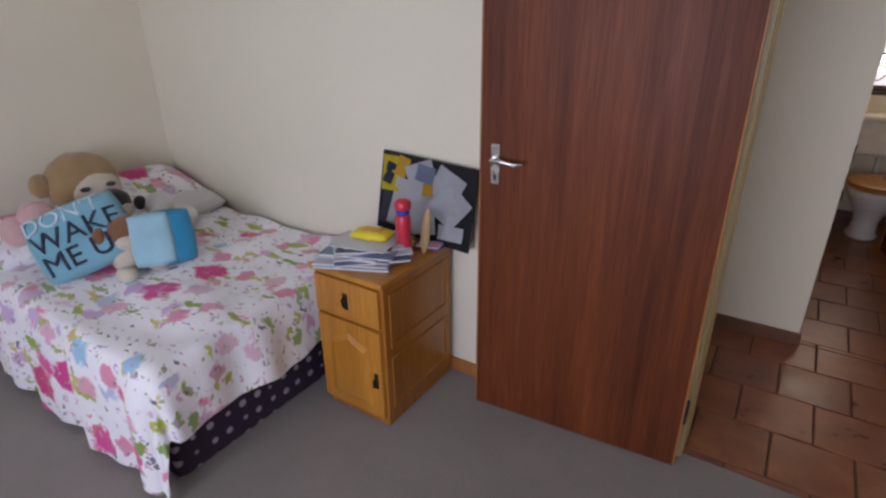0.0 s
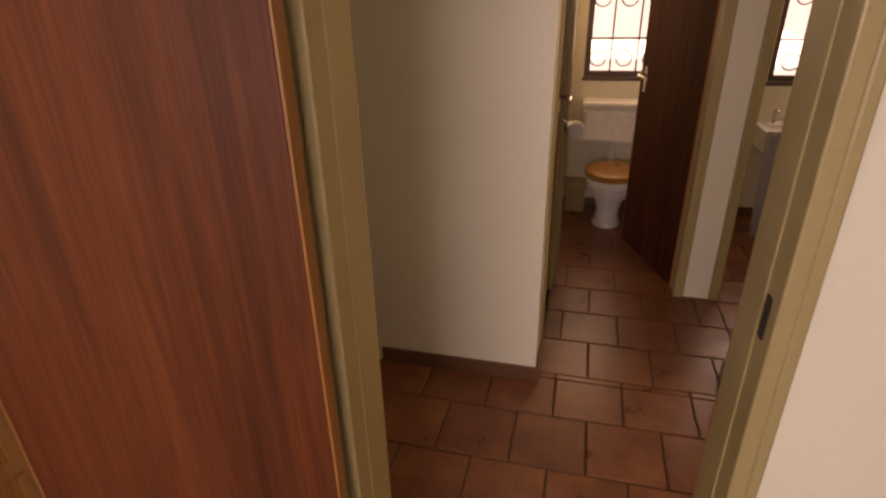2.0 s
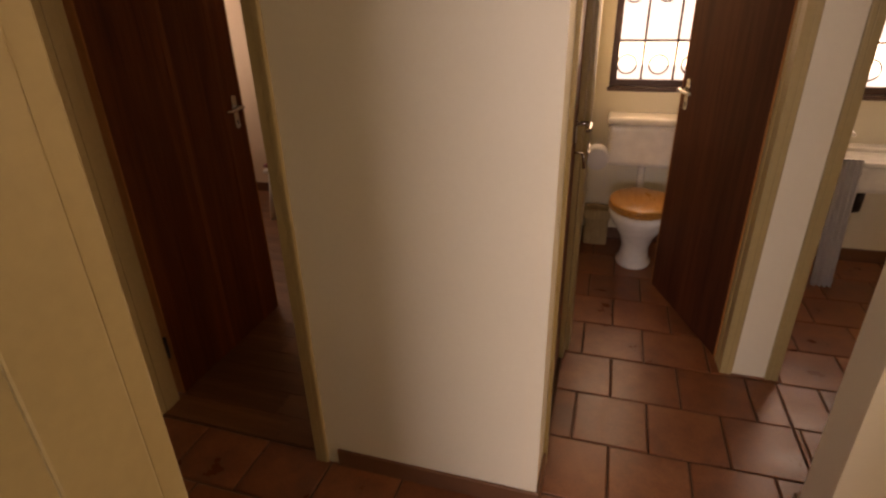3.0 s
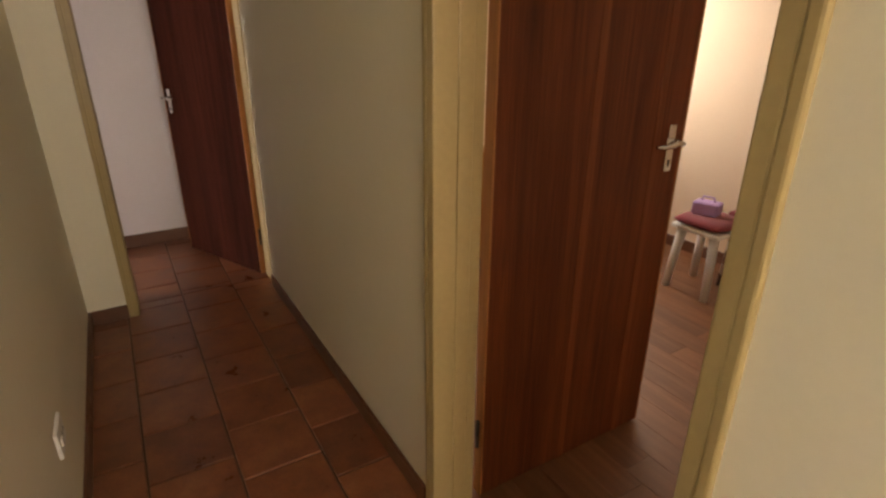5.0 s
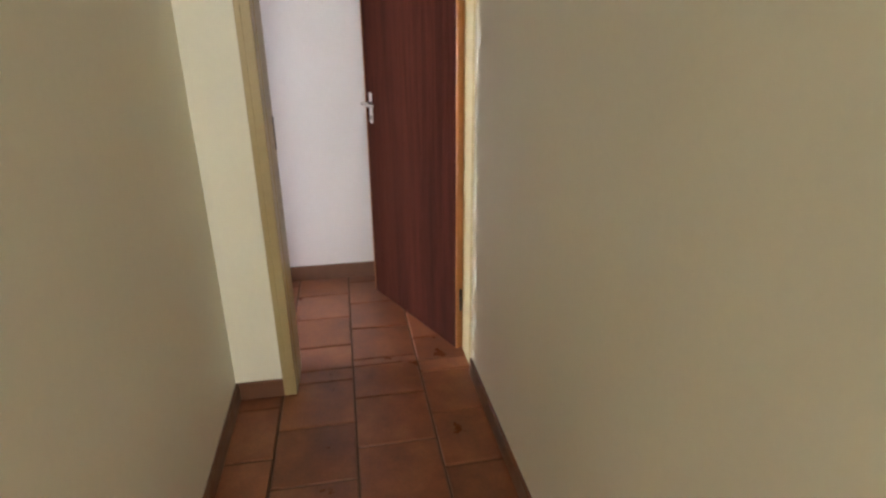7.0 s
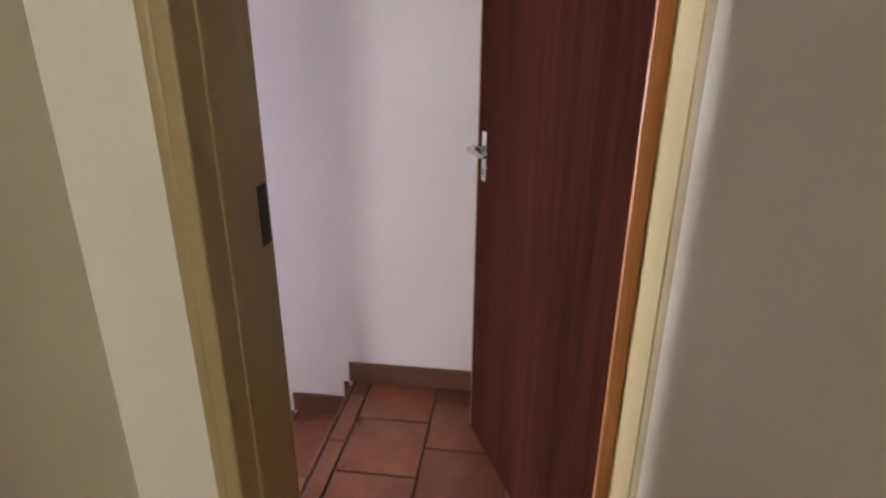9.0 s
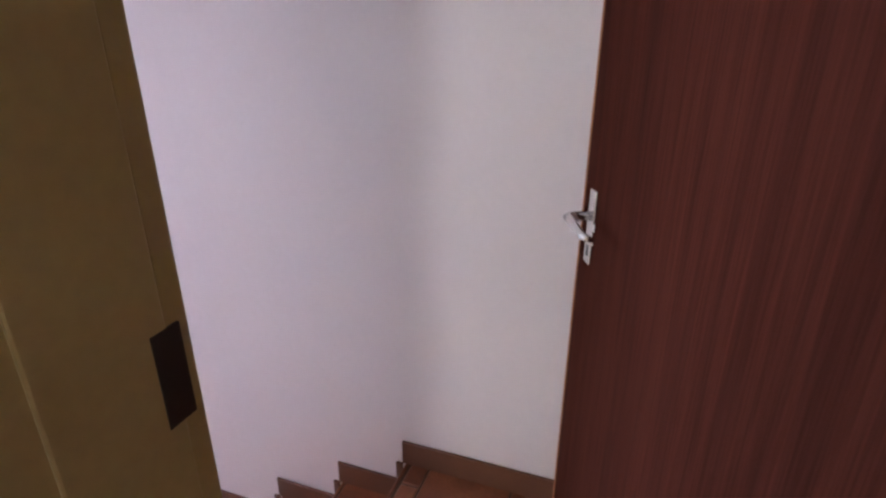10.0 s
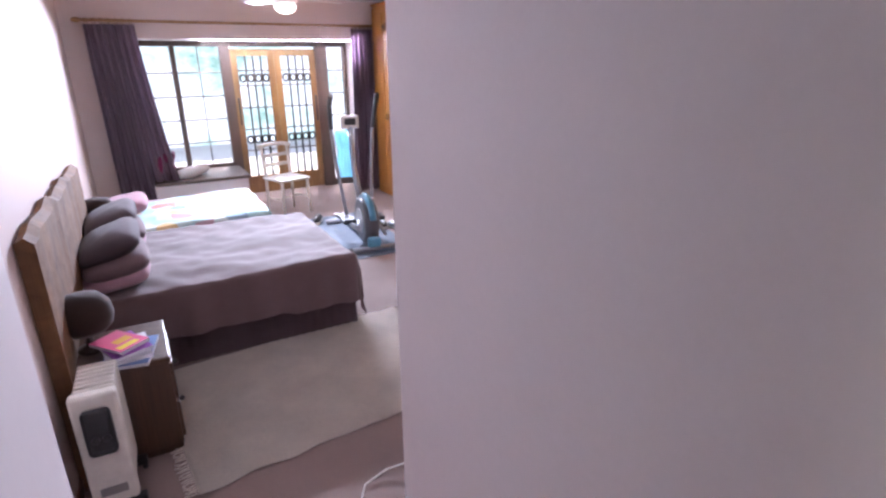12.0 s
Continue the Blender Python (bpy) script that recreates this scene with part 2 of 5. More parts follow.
def drape(bm, x0, x1, y0, y1, top, drops, step=0.035, wave=0.018, lump=0.012, seed=0.0, floor=None, thick=0.0):
    """A cloth over a box: drops are the overhangs at -x, +x, -y and +y."""
    xs = np.arange(x0 - drops[0], x1 + drops[1] + step / 2, step)
    ys = np.arange(y0 - drops[2], y1 + drops[3] + step / 2, step)
    rows = []
    for u in xs:
        row = []
        for v in ys:
            cx, cy = min(max(u, x0), x1), min(max(v, y0), y1)
            du, dv = u - cx, v - cy
            d = math.hypot(du, dv)
            z = top + lump * noise.noise(Vector((u * 2.6, v * 2.6, seed))) + 0.5 * lump * noise.noise(Vector((u * 8, v * 8, seed)))
            x, y = cx, cy
            if d > 1e-6:
                along = u if abs(dv) > abs(du) else v
                out = 0.05 * (1 - math.exp(-d / 0.06)) + wave * min(1, d / 0.2) * (math.sin(along * 17 + seed) + 0.7 * math.sin(along * 31 + 2 * seed)) + 0.04 * d
                x += du / d * out
                y += dv / d * out
                z -= max(0, d - 0.03)
            if floor is not None and z < floor:
                z = floor + 0.004
            row.append(bm.verts.new((x, y, z)))
        rows.append(row)
    for a, b in zip(rows, rows[1:]):
        for k in range(len(ys) - 1):
            f = bm.faces.new((a[k], b[k], b[k + 1], a[k + 1]))
            f.smooth = True
    return bm


def link(name, bm, mats):
    me = bpy.data.meshes.new(name)
    bmesh.ops.recalc_face_normals(bm, faces=bm.faces)
    bm.to_mesh(me)
    bm.free()
    for m in mats if isinstance(mats, (list, tuple)) else [mats]:
        me.materials.append(m)
    return new(name, me)


def part(name, bm, material, parent, label=""):
    ob = link(name, bm, material)
    ob.parent = parent
    return tagged(ob, label)


def structure(name, bm, material, label, category):
    return tagged(link(name, bm, material), label, category, kind="structure")


def thing(name, label, category, m=None, group="", kind=""):
    ob = new(name)
    ob.empty_display_size = 0.1
    if m is not None:
        ob.matrix_world = m
    return tagged(ob, label, category, group, kind)


def solid(name, bm, material, label, category, m=None, group="", kind=""):
    """A thing of one mesh."""
    ob = link(name, bm, material)
    if m is not None:
        ob.matrix_world = m
    return tagged(ob, label, category, group, kind)


def words(body, size, thick=0.002):
    """Flat letters as a mesh."""
    cu = bpy.data.curves.new("letters", "FONT")
    cu.body, cu.size, cu.extrude, cu.align_x, cu.align_y = body, size, thick, "CENTER", "CENTER"
    ob = bpy.data.objects.new("letters", cu)
    scene.collection.objects.link(ob)
    me = bpy.data.meshes.new_from_object(ob.evaluated_get(bpy.context.evaluated_depsgraph_get()))
    bm = bmesh.new()
    bm.from_mesh(me)
    bpy.data.objects.remove(ob)
    bpy.data.meshes.remove(me)
    return bm


def wall_x(name, y0, y1, x0, x1, z0, z1, gaps, mat, label):
    """A wall along x; gaps are (from, to, bottom, top)."""
    bm, at = bmesh.new(), x0
    for a, b, lo, hi in sorted(gaps):
        if a > at:
            box(bm, at, y0, z0, a, y1, z1)
        if lo > z0:
            box(bm, a, y0, z0, b, y1, lo)
        if hi < z1:
            box(bm, a, y0, hi, b, y1, z1)
        at = b
    if at < x1:
        box(bm, at, y0, z0, x1, y1, z1)
    return structure(name, bm, mat, label, "wall")


def wall_y(name, x0, x1, y0, y1, z0, z1, gaps, mat, label):
    bm, at = bmesh.new(), y0
    for a, b, lo, hi in sorted(gaps):
        if a > at:
            box(bm, x0, at, z0, x1, a, z1)
        if lo > z0:
            box(bm, x0, a, z0, x1, b, lo)
        if hi < z1:
            box(bm, x0, a, hi, x1, b, z1)
        at = b
    if at < y1:
        box(bm, x0, at, z0, x1, y1, z1)
    return structure(name, bm, mat, label, "wall")


# ---- structure: walls ----
H, M = 2.5, -0.51
TOP = 2.06
wall_x("wall_bedroom_north", -1.10, -0.935, -3.66, 2.4, 0, H, [(-0.36, 0.47, 0, TOP)], CREAM, "cream painted wall between small bedroom and passage")
wall_y("wall_bedroom_west", -3.46, -3.42, -5.1, -1.10, -0.1, H, [], CREAM, "plain cream wall at the head of the bed")
wall_y("wall_stair_east", -3.68, -3.46, -1.9, -1.10, M, H, [], MAUVE, "pale lilac wall beside the short stair")
wall_x("wall_bedroom_south", -5.1, -4.95, -3.42, 2.4, 0, H, [(-1.8, 0.4, 0.85, 2.05)], CREAM, "cream wall with window opening")
wall_y("wall_bedroom_east", 2.25, 2.4, -4.95, -1.10, 0, H, [], CREAM, "plain cream wall")
wall_x("wall_passage_north", 0.0, 0.12, -3.46, 0.0, 0, H, [(-1.56, -0.77, 0, TOP)], CREAM, "cream painted passage wall with door opening")
wall_x("wall_bathroom_side", 0.04, 0.20, 0.80, 2.4, 0, H, [], CREAM, "cream wall with rounded outer corner")
# East window opening is added out of view for the passage fill lamp.
wall_y("wall_passage_east", 2.25, 2.4, -0.955, 2.45, 0, H, [(-0.9, -0.02, 1.05, 2.35)], CREAM, "cream end wall with an added, unseen window opening")
wall_y("wall_passage_end", -3.68, -3.46, -1.10, 0.16, 0, H, [(-0.74, 0.035, 0, TOP)], CREAM, "cream wall with door opening at the passage end")
wall_y("wall_closet", -0.16, 0.0, 0.12, 2.45, 0, H, [(0.21, 0.87, 0, TOP)], CREAM, "cream wall with narrow door opening")
wall_x("wall_toilet_front", 0.92, 1.06, 0.0, 2.25, 0, H, [(0.0, 0.71, 0, TOP), (0.88, 1.66, 0, TOP)], CREAM, "cream wall with toilet and bathroom openings")
wall_y("wall_toilet_divide", 0.76, 0.86, 1.06, 2.3, 0, H, [], CREAM, "cream wall between toilet and bathroom")
wall_x("wall_toilet_back", 2.3, 2.45, -0.16, 2.4, 0, H, [(0.08, 0.62, 1.0, 2.05), (1.30, 1.80, 0.98, 2.05)], CREAM, "cream outer wall with two steel windows")
wall_y("wall_stair_west", -4.735, -4.575, -1.93, 0.16, M, H, [], MAUVE, "pale lilac wall facing the stair")
wall_x("wall_landing_north", 0.08, 0.16, -4.575, -3.68, 0, H, [], MAUVE, "pale lilac wall behind the open door")
wall_x("wall_master_north", -2.0, -1.9, -3.68, -3.46, M, H, [], MAUVE, "short pale wall return")
wall_x("wall_master_north_west", -1.93, -1.79, -7.8, -4.735, M, H, [], PINK_WALL, "pale wall of the large bedroom")
wall_y("wall_master_west", -7.95, -7.8, -8.35, -1.84, M, H, [], PINK_WALL, "pale wall behind the cupboards")
wall_y("wall_master_east", -3.5, -3.46, -8.35, -2.0, M, H, [], PINK_WALL, "pale pink wall at the headboards")
wall_x("wall_master_south", -8.35, -8.2, -7.95, -3.42, M, H, [(-6.98, -4.12, M, 1.60)], PINK_WALL, "pale wall with wide garden bay")
# Unseen wall, added to keep sun out between the two ceilings.
wall_x("wall_stair_head", -2.0, -1.9, -4.735, -3.68, 2.1, H, [], MAUVE, "unseen pale lilac wall closing the gap over the stair opening")
wall_x("wall_playroom_north", 2.62, 2.77, -3.5, -0.16, 0, H, [], PEACH, "peach painted wall of the play room")
wall_y("wall_playroom_west", -3.5, -3.35, 0.12, 2.62, 0, H, [(1.5, 2.55, 0.85, 2.0)], PEACH, "peach wall with window opening")
wall_y("wall_playroom_east", -0.19, -0.16, 0.12, 2.62, 0, H, [], PEACH, "peach wall of the play room")

# ceilings
structure("ceiling_passage", boxm(-3.68, -1.10, H, 2.4, 2.77, H + 0.1), CEIL, "white painted ceiling", "ceiling")
structure("ceiling_bedroom", boxm(-3.5, -5.1, H, 2.4, -1.10, H + 0.1), CEIL, "white painted bedroom ceiling", "ceiling")
structure("ceiling_master", boxm(-7.95, -8.35, 2.1, -3.5, -2.0, 2.2), CEIL, "white painted ceiling of the large bedroom", "ceiling")
structure("ceiling_stair", boxm(-4.735, -2.0, H, -3.68, 0.16, H + 0.1), CEIL, "white painted ceiling over the stair", "ceiling")

# floors
floor_hall = structure("floor_passage", boxm(-3.6, -1.08, -0.1, 2.3, 0.03, -0.004), GROUT, "terracotta tiled passage floor with dark joints", "floor")
floor_wet = structure("floor_toilet", boxm(-0.1, 0.03, -0.1, 2.3, 2.35, -0.004), GROUT, "terracotta tiled floor of toilet and bathroom", "floor")
structure("floor_bedroom", boxm(-3.45, -5.0, -0.1, 2.4, -1.085, 0.006), CARPET, "grey-brown fitted bedroom carpet", "floor")
structure("floor_master", boxm(-7.95, -8.4, M - 0.1, -3.42, -1.4, M), CARPET_MAUVE, "mauve-brown fitted carpet", "floor")
floor_play = structure("floor_playroom", boxm(-3.5, 0.03, -0.1, -0.16, 2.7, -0.006), GROUT, "reddish brown plank floor of the play room", "floor")

# bay of the large bedroom
wall_y("wall_bay_east", -4.12, -4.0, -8.85, -8.35, M, 1.7, [], MAUVE, "pale side wall of the garden bay")
wall_y("wall_bay_west", -7.1, -6.98, -8.85, -8.35, M, 1.7, [], MAUVE, "pale side wall of the garden bay")
structure("ceiling_bay", boxm(-7.1, -8.85, 1.6, -4.0, -8.35, 1.7), CEIL, "white soffit of the garden bay", "ceiling")
structure("floor_bay", boxm(-6.98, -8.85, M - 0.1, -4.12, -8.4, M), CARPET_MAUVE, "mauve-brown carpet in the bay", "floor")


# ---- door frames, doors, skirting ----
def door_frame(name, m, w, depth, label):
    """Pressed steel frame; local x runs across the opening, y through the wall."""
    bm = bmesh.new()
    h = TOP - 0.03
    for x0, x1, o in ((-0.03, 0, -1), (w, w + 0.03, 1)):
        box(bm, x0, -0.012, 0, x1, depth + 0.012, TOP, 0.004)
        sx0, sx1 = (-0.001, 0.003) if o < 0 else (w - 0.003, w + 0.001)
        box(bm, sx0, 0.055, 0, sx1, depth - 0.02, h, 0.003)
        for y0, y1 in ((-0.0135, 0.004), (depth - 0.004, depth + 0.0135)):
            lx0, lx1 = (-0.05, -0.028) if o < 0 else (w + 0.028, w + 0.05)
            box(bm, lx0, y0, 0, lx1, y1, TOP + 0.03, 0.005)
    box(bm, 0, -0.012, h, w, depth + 0.012, TOP, 0.004)
    ob = structure(name, bm, FRAME, label, "door frame")
    ob.matrix_world = m
    return ob


def strike(parent, x, y, z, half=0.02, tall=0.08):
    part("strike_plate", boxm(x - 0.002, y - half, z - tall, x + 0.002, y + half, z + tall, 0.0008), DARK_METAL, parent, "dark metal strike plate")


f1 = door_frame("door_frame_1", pose(-0.33, -1.10, 0), 0.77, 0.165, "cream painted steel door frame of the small bedroom")
strike(f1, 0.768, 0.03, 1.04, 0.010, 0.04)
f2 = door_frame("door_frame_2", pose(-1.53, 0.0, 0), 0.73, 0.12, "cream painted steel door frame of the play room")
f3 = door_frame("door_frame_3", pose(-3.46, -0.71, 0, 0, 0, 90), 0.715, 0.22, "cream painted steel door frame at the passage end")
strike(f3, 0.002, 0.196, 0.99, 0.02, 0.06)
f4 = door_frame("door_frame_4", pose(0.03, 0.92, 0), 0.65, 0.14, "cream painted steel toilet door frame")
f5 = door_frame("door_frame_5", pose(0.91, 0.92, 0), 0.72, 0.14, "cream painted steel bathroom door frame")
strike(f5, 0.002, 0.10, 0.97)
f6 = door_frame("door_frame_6", pose(0.0, 0.24, 0, 0, 0, 90), 0.60, 0.16, "cream painted steel closet door frame")


def door(name, hinge, angle, w, mat, label, key=False, both=True, up=0.0):
    """A flush door leaf; local x runs from the hinge to the lock."""
    ob = tagged(new(name), label, "door", kind="structure")
    ob.matrix_world = pose(hinge[0], hinge[1], 0, 0, 0, angle)
    part("leaf", boxm(0.006, -0.019, 0.012, w - 0.006, 0.019, 2.03, 0.002, seg=1), mat, ob)
    for x0, x1 in ((0.0, 0.006), (w - 0.006, w)):
        part("edge_lipping", boxm(x0, -0.02, 0.012, x1, 0.02, 2.03, 0.001, seg=1), LIPPING, ob, "lighter wooden edge lipping")
    for s in (1, -1) if both else (1,):
        y = s * 0.019
        bm = bmesh.new()
        box(bm, w - 0.078, min(y, y + s * 0.005), 1.005 + up, w - 0.046, max(y, y + s * 0.005), 1.15 + up, 0.002)
        plate = part("lock_plate", bm, CHROME, ob, "brushed nickel lock plate")
        bm = bmesh.new()
        box(bm, w - 0.066, min(y + s * 0.0045, y + s * 0.006), 1.02 + up, w - 0.058, max(y + s * 0.0045, y + s * 0.006), 1.042 + up)
        part("keyhole", bm, BLACK, plate)
        bm = bmesh.new()
        zl = 1.10 + up
        tube(bm, [(w - 0.062, y + s * 0.004, zl), (w - 0.062, y + s * 0.042, zl), (w - 0.068, y + s * 0.05, zl), (w - 0.10, y + s * 0.052, zl + 0.001), (w - 0.15, y + s * 0.05, zl - 0.005), (w - 0.178, y + s * 0.044, zl - 0.002)], [0.0095, 0.0095, 0.0095, 0.0085, 0.0075, 0.005], 10)
        part("handle", bm, CHROME, ob, "brushed nickel lever handle")
    for z in (0.25, 1.78):
        bm = bmesh.new()
        tube(bm, [(-0.004, 0.0, z - 0.05), (-0.004, 0.0, z + 0.05)], 0.007, 8)
        part("hinge", bm, DARK_METAL, ob)
    if key:
        bm = bmesh.new()
        tube(bm, [(w - 0.062, -0.02, 0.99), (w - 0.062, -0.05, 0.99)], 0.004, 8)
        tube(bm, [(w - 0.062, -0.05, 0.99), (w - 0.062, -0.055, 0.975), (w - 0.062, -0.06, 0.93)], 0.006, 8)
        part("key", bm, CHROME, ob, "key hanging in the lock")
    return ob


door("door_1", (-0.345, -1.160), 185.2, 0.815, SAPELE, "reddish sapele flush door folded open against bedroom wall")
door("door_2", (-1.545, 0.158), 90.3, 0.742, SAPELE, "reddish brown flush door standing open into the play room")
door("door_3", (-3.652, -0.010), 204.2, 0.765, SAPELE_SHADED, "reddish brown flush door, shade in its colour, open at the stair landing", up=-0.075)
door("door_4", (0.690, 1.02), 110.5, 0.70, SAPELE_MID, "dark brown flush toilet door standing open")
door("door_5", (-0.03, 0.243), 90.0, 0.594, SAPELE, "closed closet door with a key in its lock", True)

# light strip of veneer joints on the play room door
joint = bpy.data.objects["door_2"]
for xj in (0.33, 0.60):
    part("veneer_strip", boxm(xj, -0.0205, 0.012, xj + 0.028, -0.0188, 2.03), SAPELE_LIGHT, joint, "lighter vertical veneer strip")


def skirting(name, runs, mat=SKIRT, h=0.075, t=0.012, label="brown glazed tile skirting"):
    bm = bmesh.new()
    for x0, y0, x1, y1, z in runs:
        box(bm, min(x0, x1), min(y0, y1), z, max(x0, x1), max(y0, y1), z + h, 0.003, seg=1)
    return structure(name, bm, mat, label, "skirting")


skirting("baseboard_pillar", [(-0.708, -0.012, 0.012, 0.0, 0), (0.0, 0.0, 0.012, 0.175, 0)])
skirting("baseboard_passage_north", [(-3.46, -0.012, -1.592, 0.0, 0)])
skirting("baseboard_passage_south", [(-3.46, -0.935, -0.392, -0.923, 0), (0.502, -0.935, 2.25, -0.923, 0)])
skirting("baseboard_nib", [(-3.46, -0.923, -3.448, -0.747, 0)])
skirting("baseboard_bathroom_side", [(0.788, 0.028, 0.80, 0.212, 0), (0.80, 0.028, 2.25, 0.04, 0), (0.80, 0.20, 2.25, 0.212, 0)], h=0.085)
skirting("baseboard_toilet", [(0.0, 2.288, 0.76, 2.3, 0), (0.86, 2.288, 2.25, 2.3, 0), (0.748, 1.3, 0.76, 2.288, 0)])
skirting("baseboard_bedroom", [(-3.42, -1.114, -0.392, -1.10, 0.006), (-3.42, -4.95, -3.406, -1.114, 0.006)], LIPPING, 0.07, 0.014, "varnished wooden skirting board")
skirting("baseboard_playroom", [(-3.35, 2.608, -0.19, 2.62, 0), (-3.35, 0.16, -3.338, 2.6, 0)], SKIRT, 0.08)
E1, E2, E3 = -0.84, -1.095, -1.375
skirting("baseboard_stair", [(-4.575, E1 - 0.02, -4.563, 0.08, 0), (-4.575, E1 - 0.045, -4.563, E1 - 0.0205, -0.095), (-4.575, E2 - 0.02, -4.563, E1 - 0.0455, -0.17),
                             (-4.575, E2 - 0.045, -4.563, E2 - 0.0205, -0.265), (-4.575, E3 - 0.02, -4.563, E2 - 0.0455, -0.34), (-4.575, E3 - 0.045, -4.563, E3 - 0.0205, -0.435),
                             (-4.575, -1.93, -4.563, E3 - 0.0455, M)], h=0.09)
skirting("baseboard_stair_legs", [(-4.575, E1 - 0.045, -4.563, E1 - 0.0205, -0.17), (-4.575, E2 - 0.045, -4.563, E2 - 0.0205, -0.34), (-4.575, E3 - 0.045, -4.563, E3 - 0.0205, M)], h=0.085)
skirting("baseboard_master", [(-7.1, -1.942, -4.735, -1.93, M), (-3.512, -8.2, -3.5, -2.0, M)], SKIRT, 0.08)

# ---- stair ----
stair = thing("stair", "short terracotta tiled stair down to large bedroom", "stairs", kind="structure")
part("landing_bed", boxm(-4.575, E1, M - 0.05, -3.6, 0.08, -0.004), GROUT, stair)
part("step", boxm(-4.575, E2, M - 0.05, -3.68, E1 + 0.001, -0.174), GROUT, stair)
part("step", boxm(-4.575, E3, M - 0.05, -3.68, E2 + 0.001, -0.344), GROUT, stair)

# ---- small bedroom: bed ----
PURPLE_BASE, t_, b_ = nodes_of("purple_dotted_fabric")
v_ = coords(t_, (14, 14, 14))
vo = add(t_, "ShaderNodeTexVoronoi", Scale=1.0, Randomness=0.15)
t_.links.new(v_, vo.inputs["Vector"])
t_.links.new(ramp(t_, vo.outputs["Distance"], [(0.22, (0.42, 0.36, 0.46)), (0.27, (0.035, 0.018, 0.04))]), b_.inputs["Base Color"])
b_.inputs["Roughness"].default_value = 0.9


def floral(name):
    """White cotton printed with flowers, leaves and small birds."""
    m, t, b = nodes_of(name)
    v = coords(t)
    warp = add(t, "ShaderNodeTexNoise", Scale=26.0, Detail=4.0)
    t.links.new(v, warp.inputs["Vector"])
    w = t.nodes.new("ShaderNodeVectorMath")
    w.operation = "MULTIPLY_ADD"
    t.links.new(warp.outputs["Color"], w.inputs[0])
    w.inputs[1].default_value = (0.085, 0.085, 0.085)
    t.links.new(v, w.inputs[2])
    base = ramp(t, noise_of(t, v, 5, 3), [(0.3, (0.80, 0.79, 0.82)), (0.7, (0.88, 0.87, 0.88))])
    layers = (
        ((5.5, 5.5, 5.5), 0.0, 0.29, 0.36, [(0.0, (0.16, 0.30, 0.05)), (0.35, (0.44, 0.48, 0.06)), (0.6, (0.22, 0.40, 0.14)), (0.8, (0.58, 0.52, 0.14))], (1, 3.4, 1.6), 0.80),
        ((8, 8, 8), 4.0, 0.31, 0.40, [(0.0, (0.72, 0.22, 0.34)), (0.3, (0.76, 0.42, 0.52)), (0.55, (0.58, 0.42, 0.64)), (0.8, (0.74, 0.50, 0.56)), (0.92, (0.30, 0.56, 0.74))], (1, 1, 1), 0.72),
        ((3.8, 3.8, 3.8), 9.0, 0.27, 0.33, [(0.0, (0.66, 0.02, 0.14)), (0.5, (0.64, 0.04, 0.24)), (0.9, (0.74, 0.08, 0.30))], (1, 1, 1), 0.85),
        ((23, 23, 23), 2.0, 0.28, 0.36, [(0.0, (0.72, 0.32, 0.42)), (0.4, (0.48, 0.36, 0.58)), (0.7, (0.40, 0.48, 0.16)), (0.93, (0.20, 0.17, 0.2))], (1, 2.4, 1), 0.5),
        ((6.0, 6.0, 6.0), 14.0, 0.10, 0.14, [(0.0, (0.13, 0.12, 0.15)), (0.9, (0.22, 0.2, 0.26))], (1, 1.8, 1), 0.3),
    )
    for scale, off, lo, hi, stops, stretch, share in layers:
        mp = t.nodes.new("ShaderNodeMapping")
        mp.inputs["Scale"].default_value = [a * s for a, s in zip(scale, stretch)]
        mp.inputs["Location"].default_value = (off, off * 0.7, off * 0.3)
        mp.inputs["Rotation"].default_value = (0, 0, off * 1.7)
        t.links.new(w.outputs[0], mp.inputs[0])
        vo = add(t, "ShaderNodeTexVoronoi", Scale=1.0, Randomness=1.0)
        t.links.new(mp.outputs[0], vo.inputs["Vector"])
        sep = t.nodes.new("ShaderNodeSeparateColor")
        t.links.new(vo.outputs["Color"], sep.inputs[0])
        inside = ramp(t, vo.outputs["Distance"], [(lo, (1, 1, 1)), (hi, (0, 0, 0))])
        some = t.nodes.new("ShaderNodeMath")
        some.operation = "LESS_THAN"
        some.inputs[1].default_value = share
        t.links.new(sep.outputs[1], some.inputs[0])
        both = t.nodes.new("ShaderNodeMath")
        both.operation = "MULTIPLY"
        t.links.new(inside, both.inputs[0])
        t.links.new(some.outputs[0], both.inputs[1])
        base = mix(t, both.outputs[0], base, ramp(t, sep.outputs[0], stops))
    t.links.new(base, b.inputs["Base Color"])
    b.inputs["Roughness"].default_value = 0.85
    b.inputs["Sheen Weight"].default_value = 0.2
    bump_to(t, b, noise_of(t, v, 22, 4), 0.35, 0.01)
    return m


FLORAL = floral("floral_cotton")
bed = thing("bed", "single bed with white floral duvet and purple dotted base", "bed")
part("base", boxm(-3.40, -2.22, 0.006, -1.84, -1.17, 0.32, 0.01), PURPLE_BASE, bed, "dark purple dotted bed base")
part("mattress", boxm(-3.41, -2.25, 0.32, -1.81, -1.15, 0.50, 0.04), WHITE_PLASTIC, bed)
bm = drape(bmesh.new(), -3.36, -1.80, -2.24, -1.16, 0.54, (0.0, 0.29, 0.52, 0.02), 0.03, 0.016, 0.034, 1.3, 0.012)
duvet = part("duvet", bm, FLORAL, bed, "white duvet printed with pink flowers and green leaves")

# pillows at the head
PILLOW_F = FLORAL
WHITE_COTTON = fabric("white_cotton", (0.74, 0.72, 0.70), 0.9, 500, 0.06)


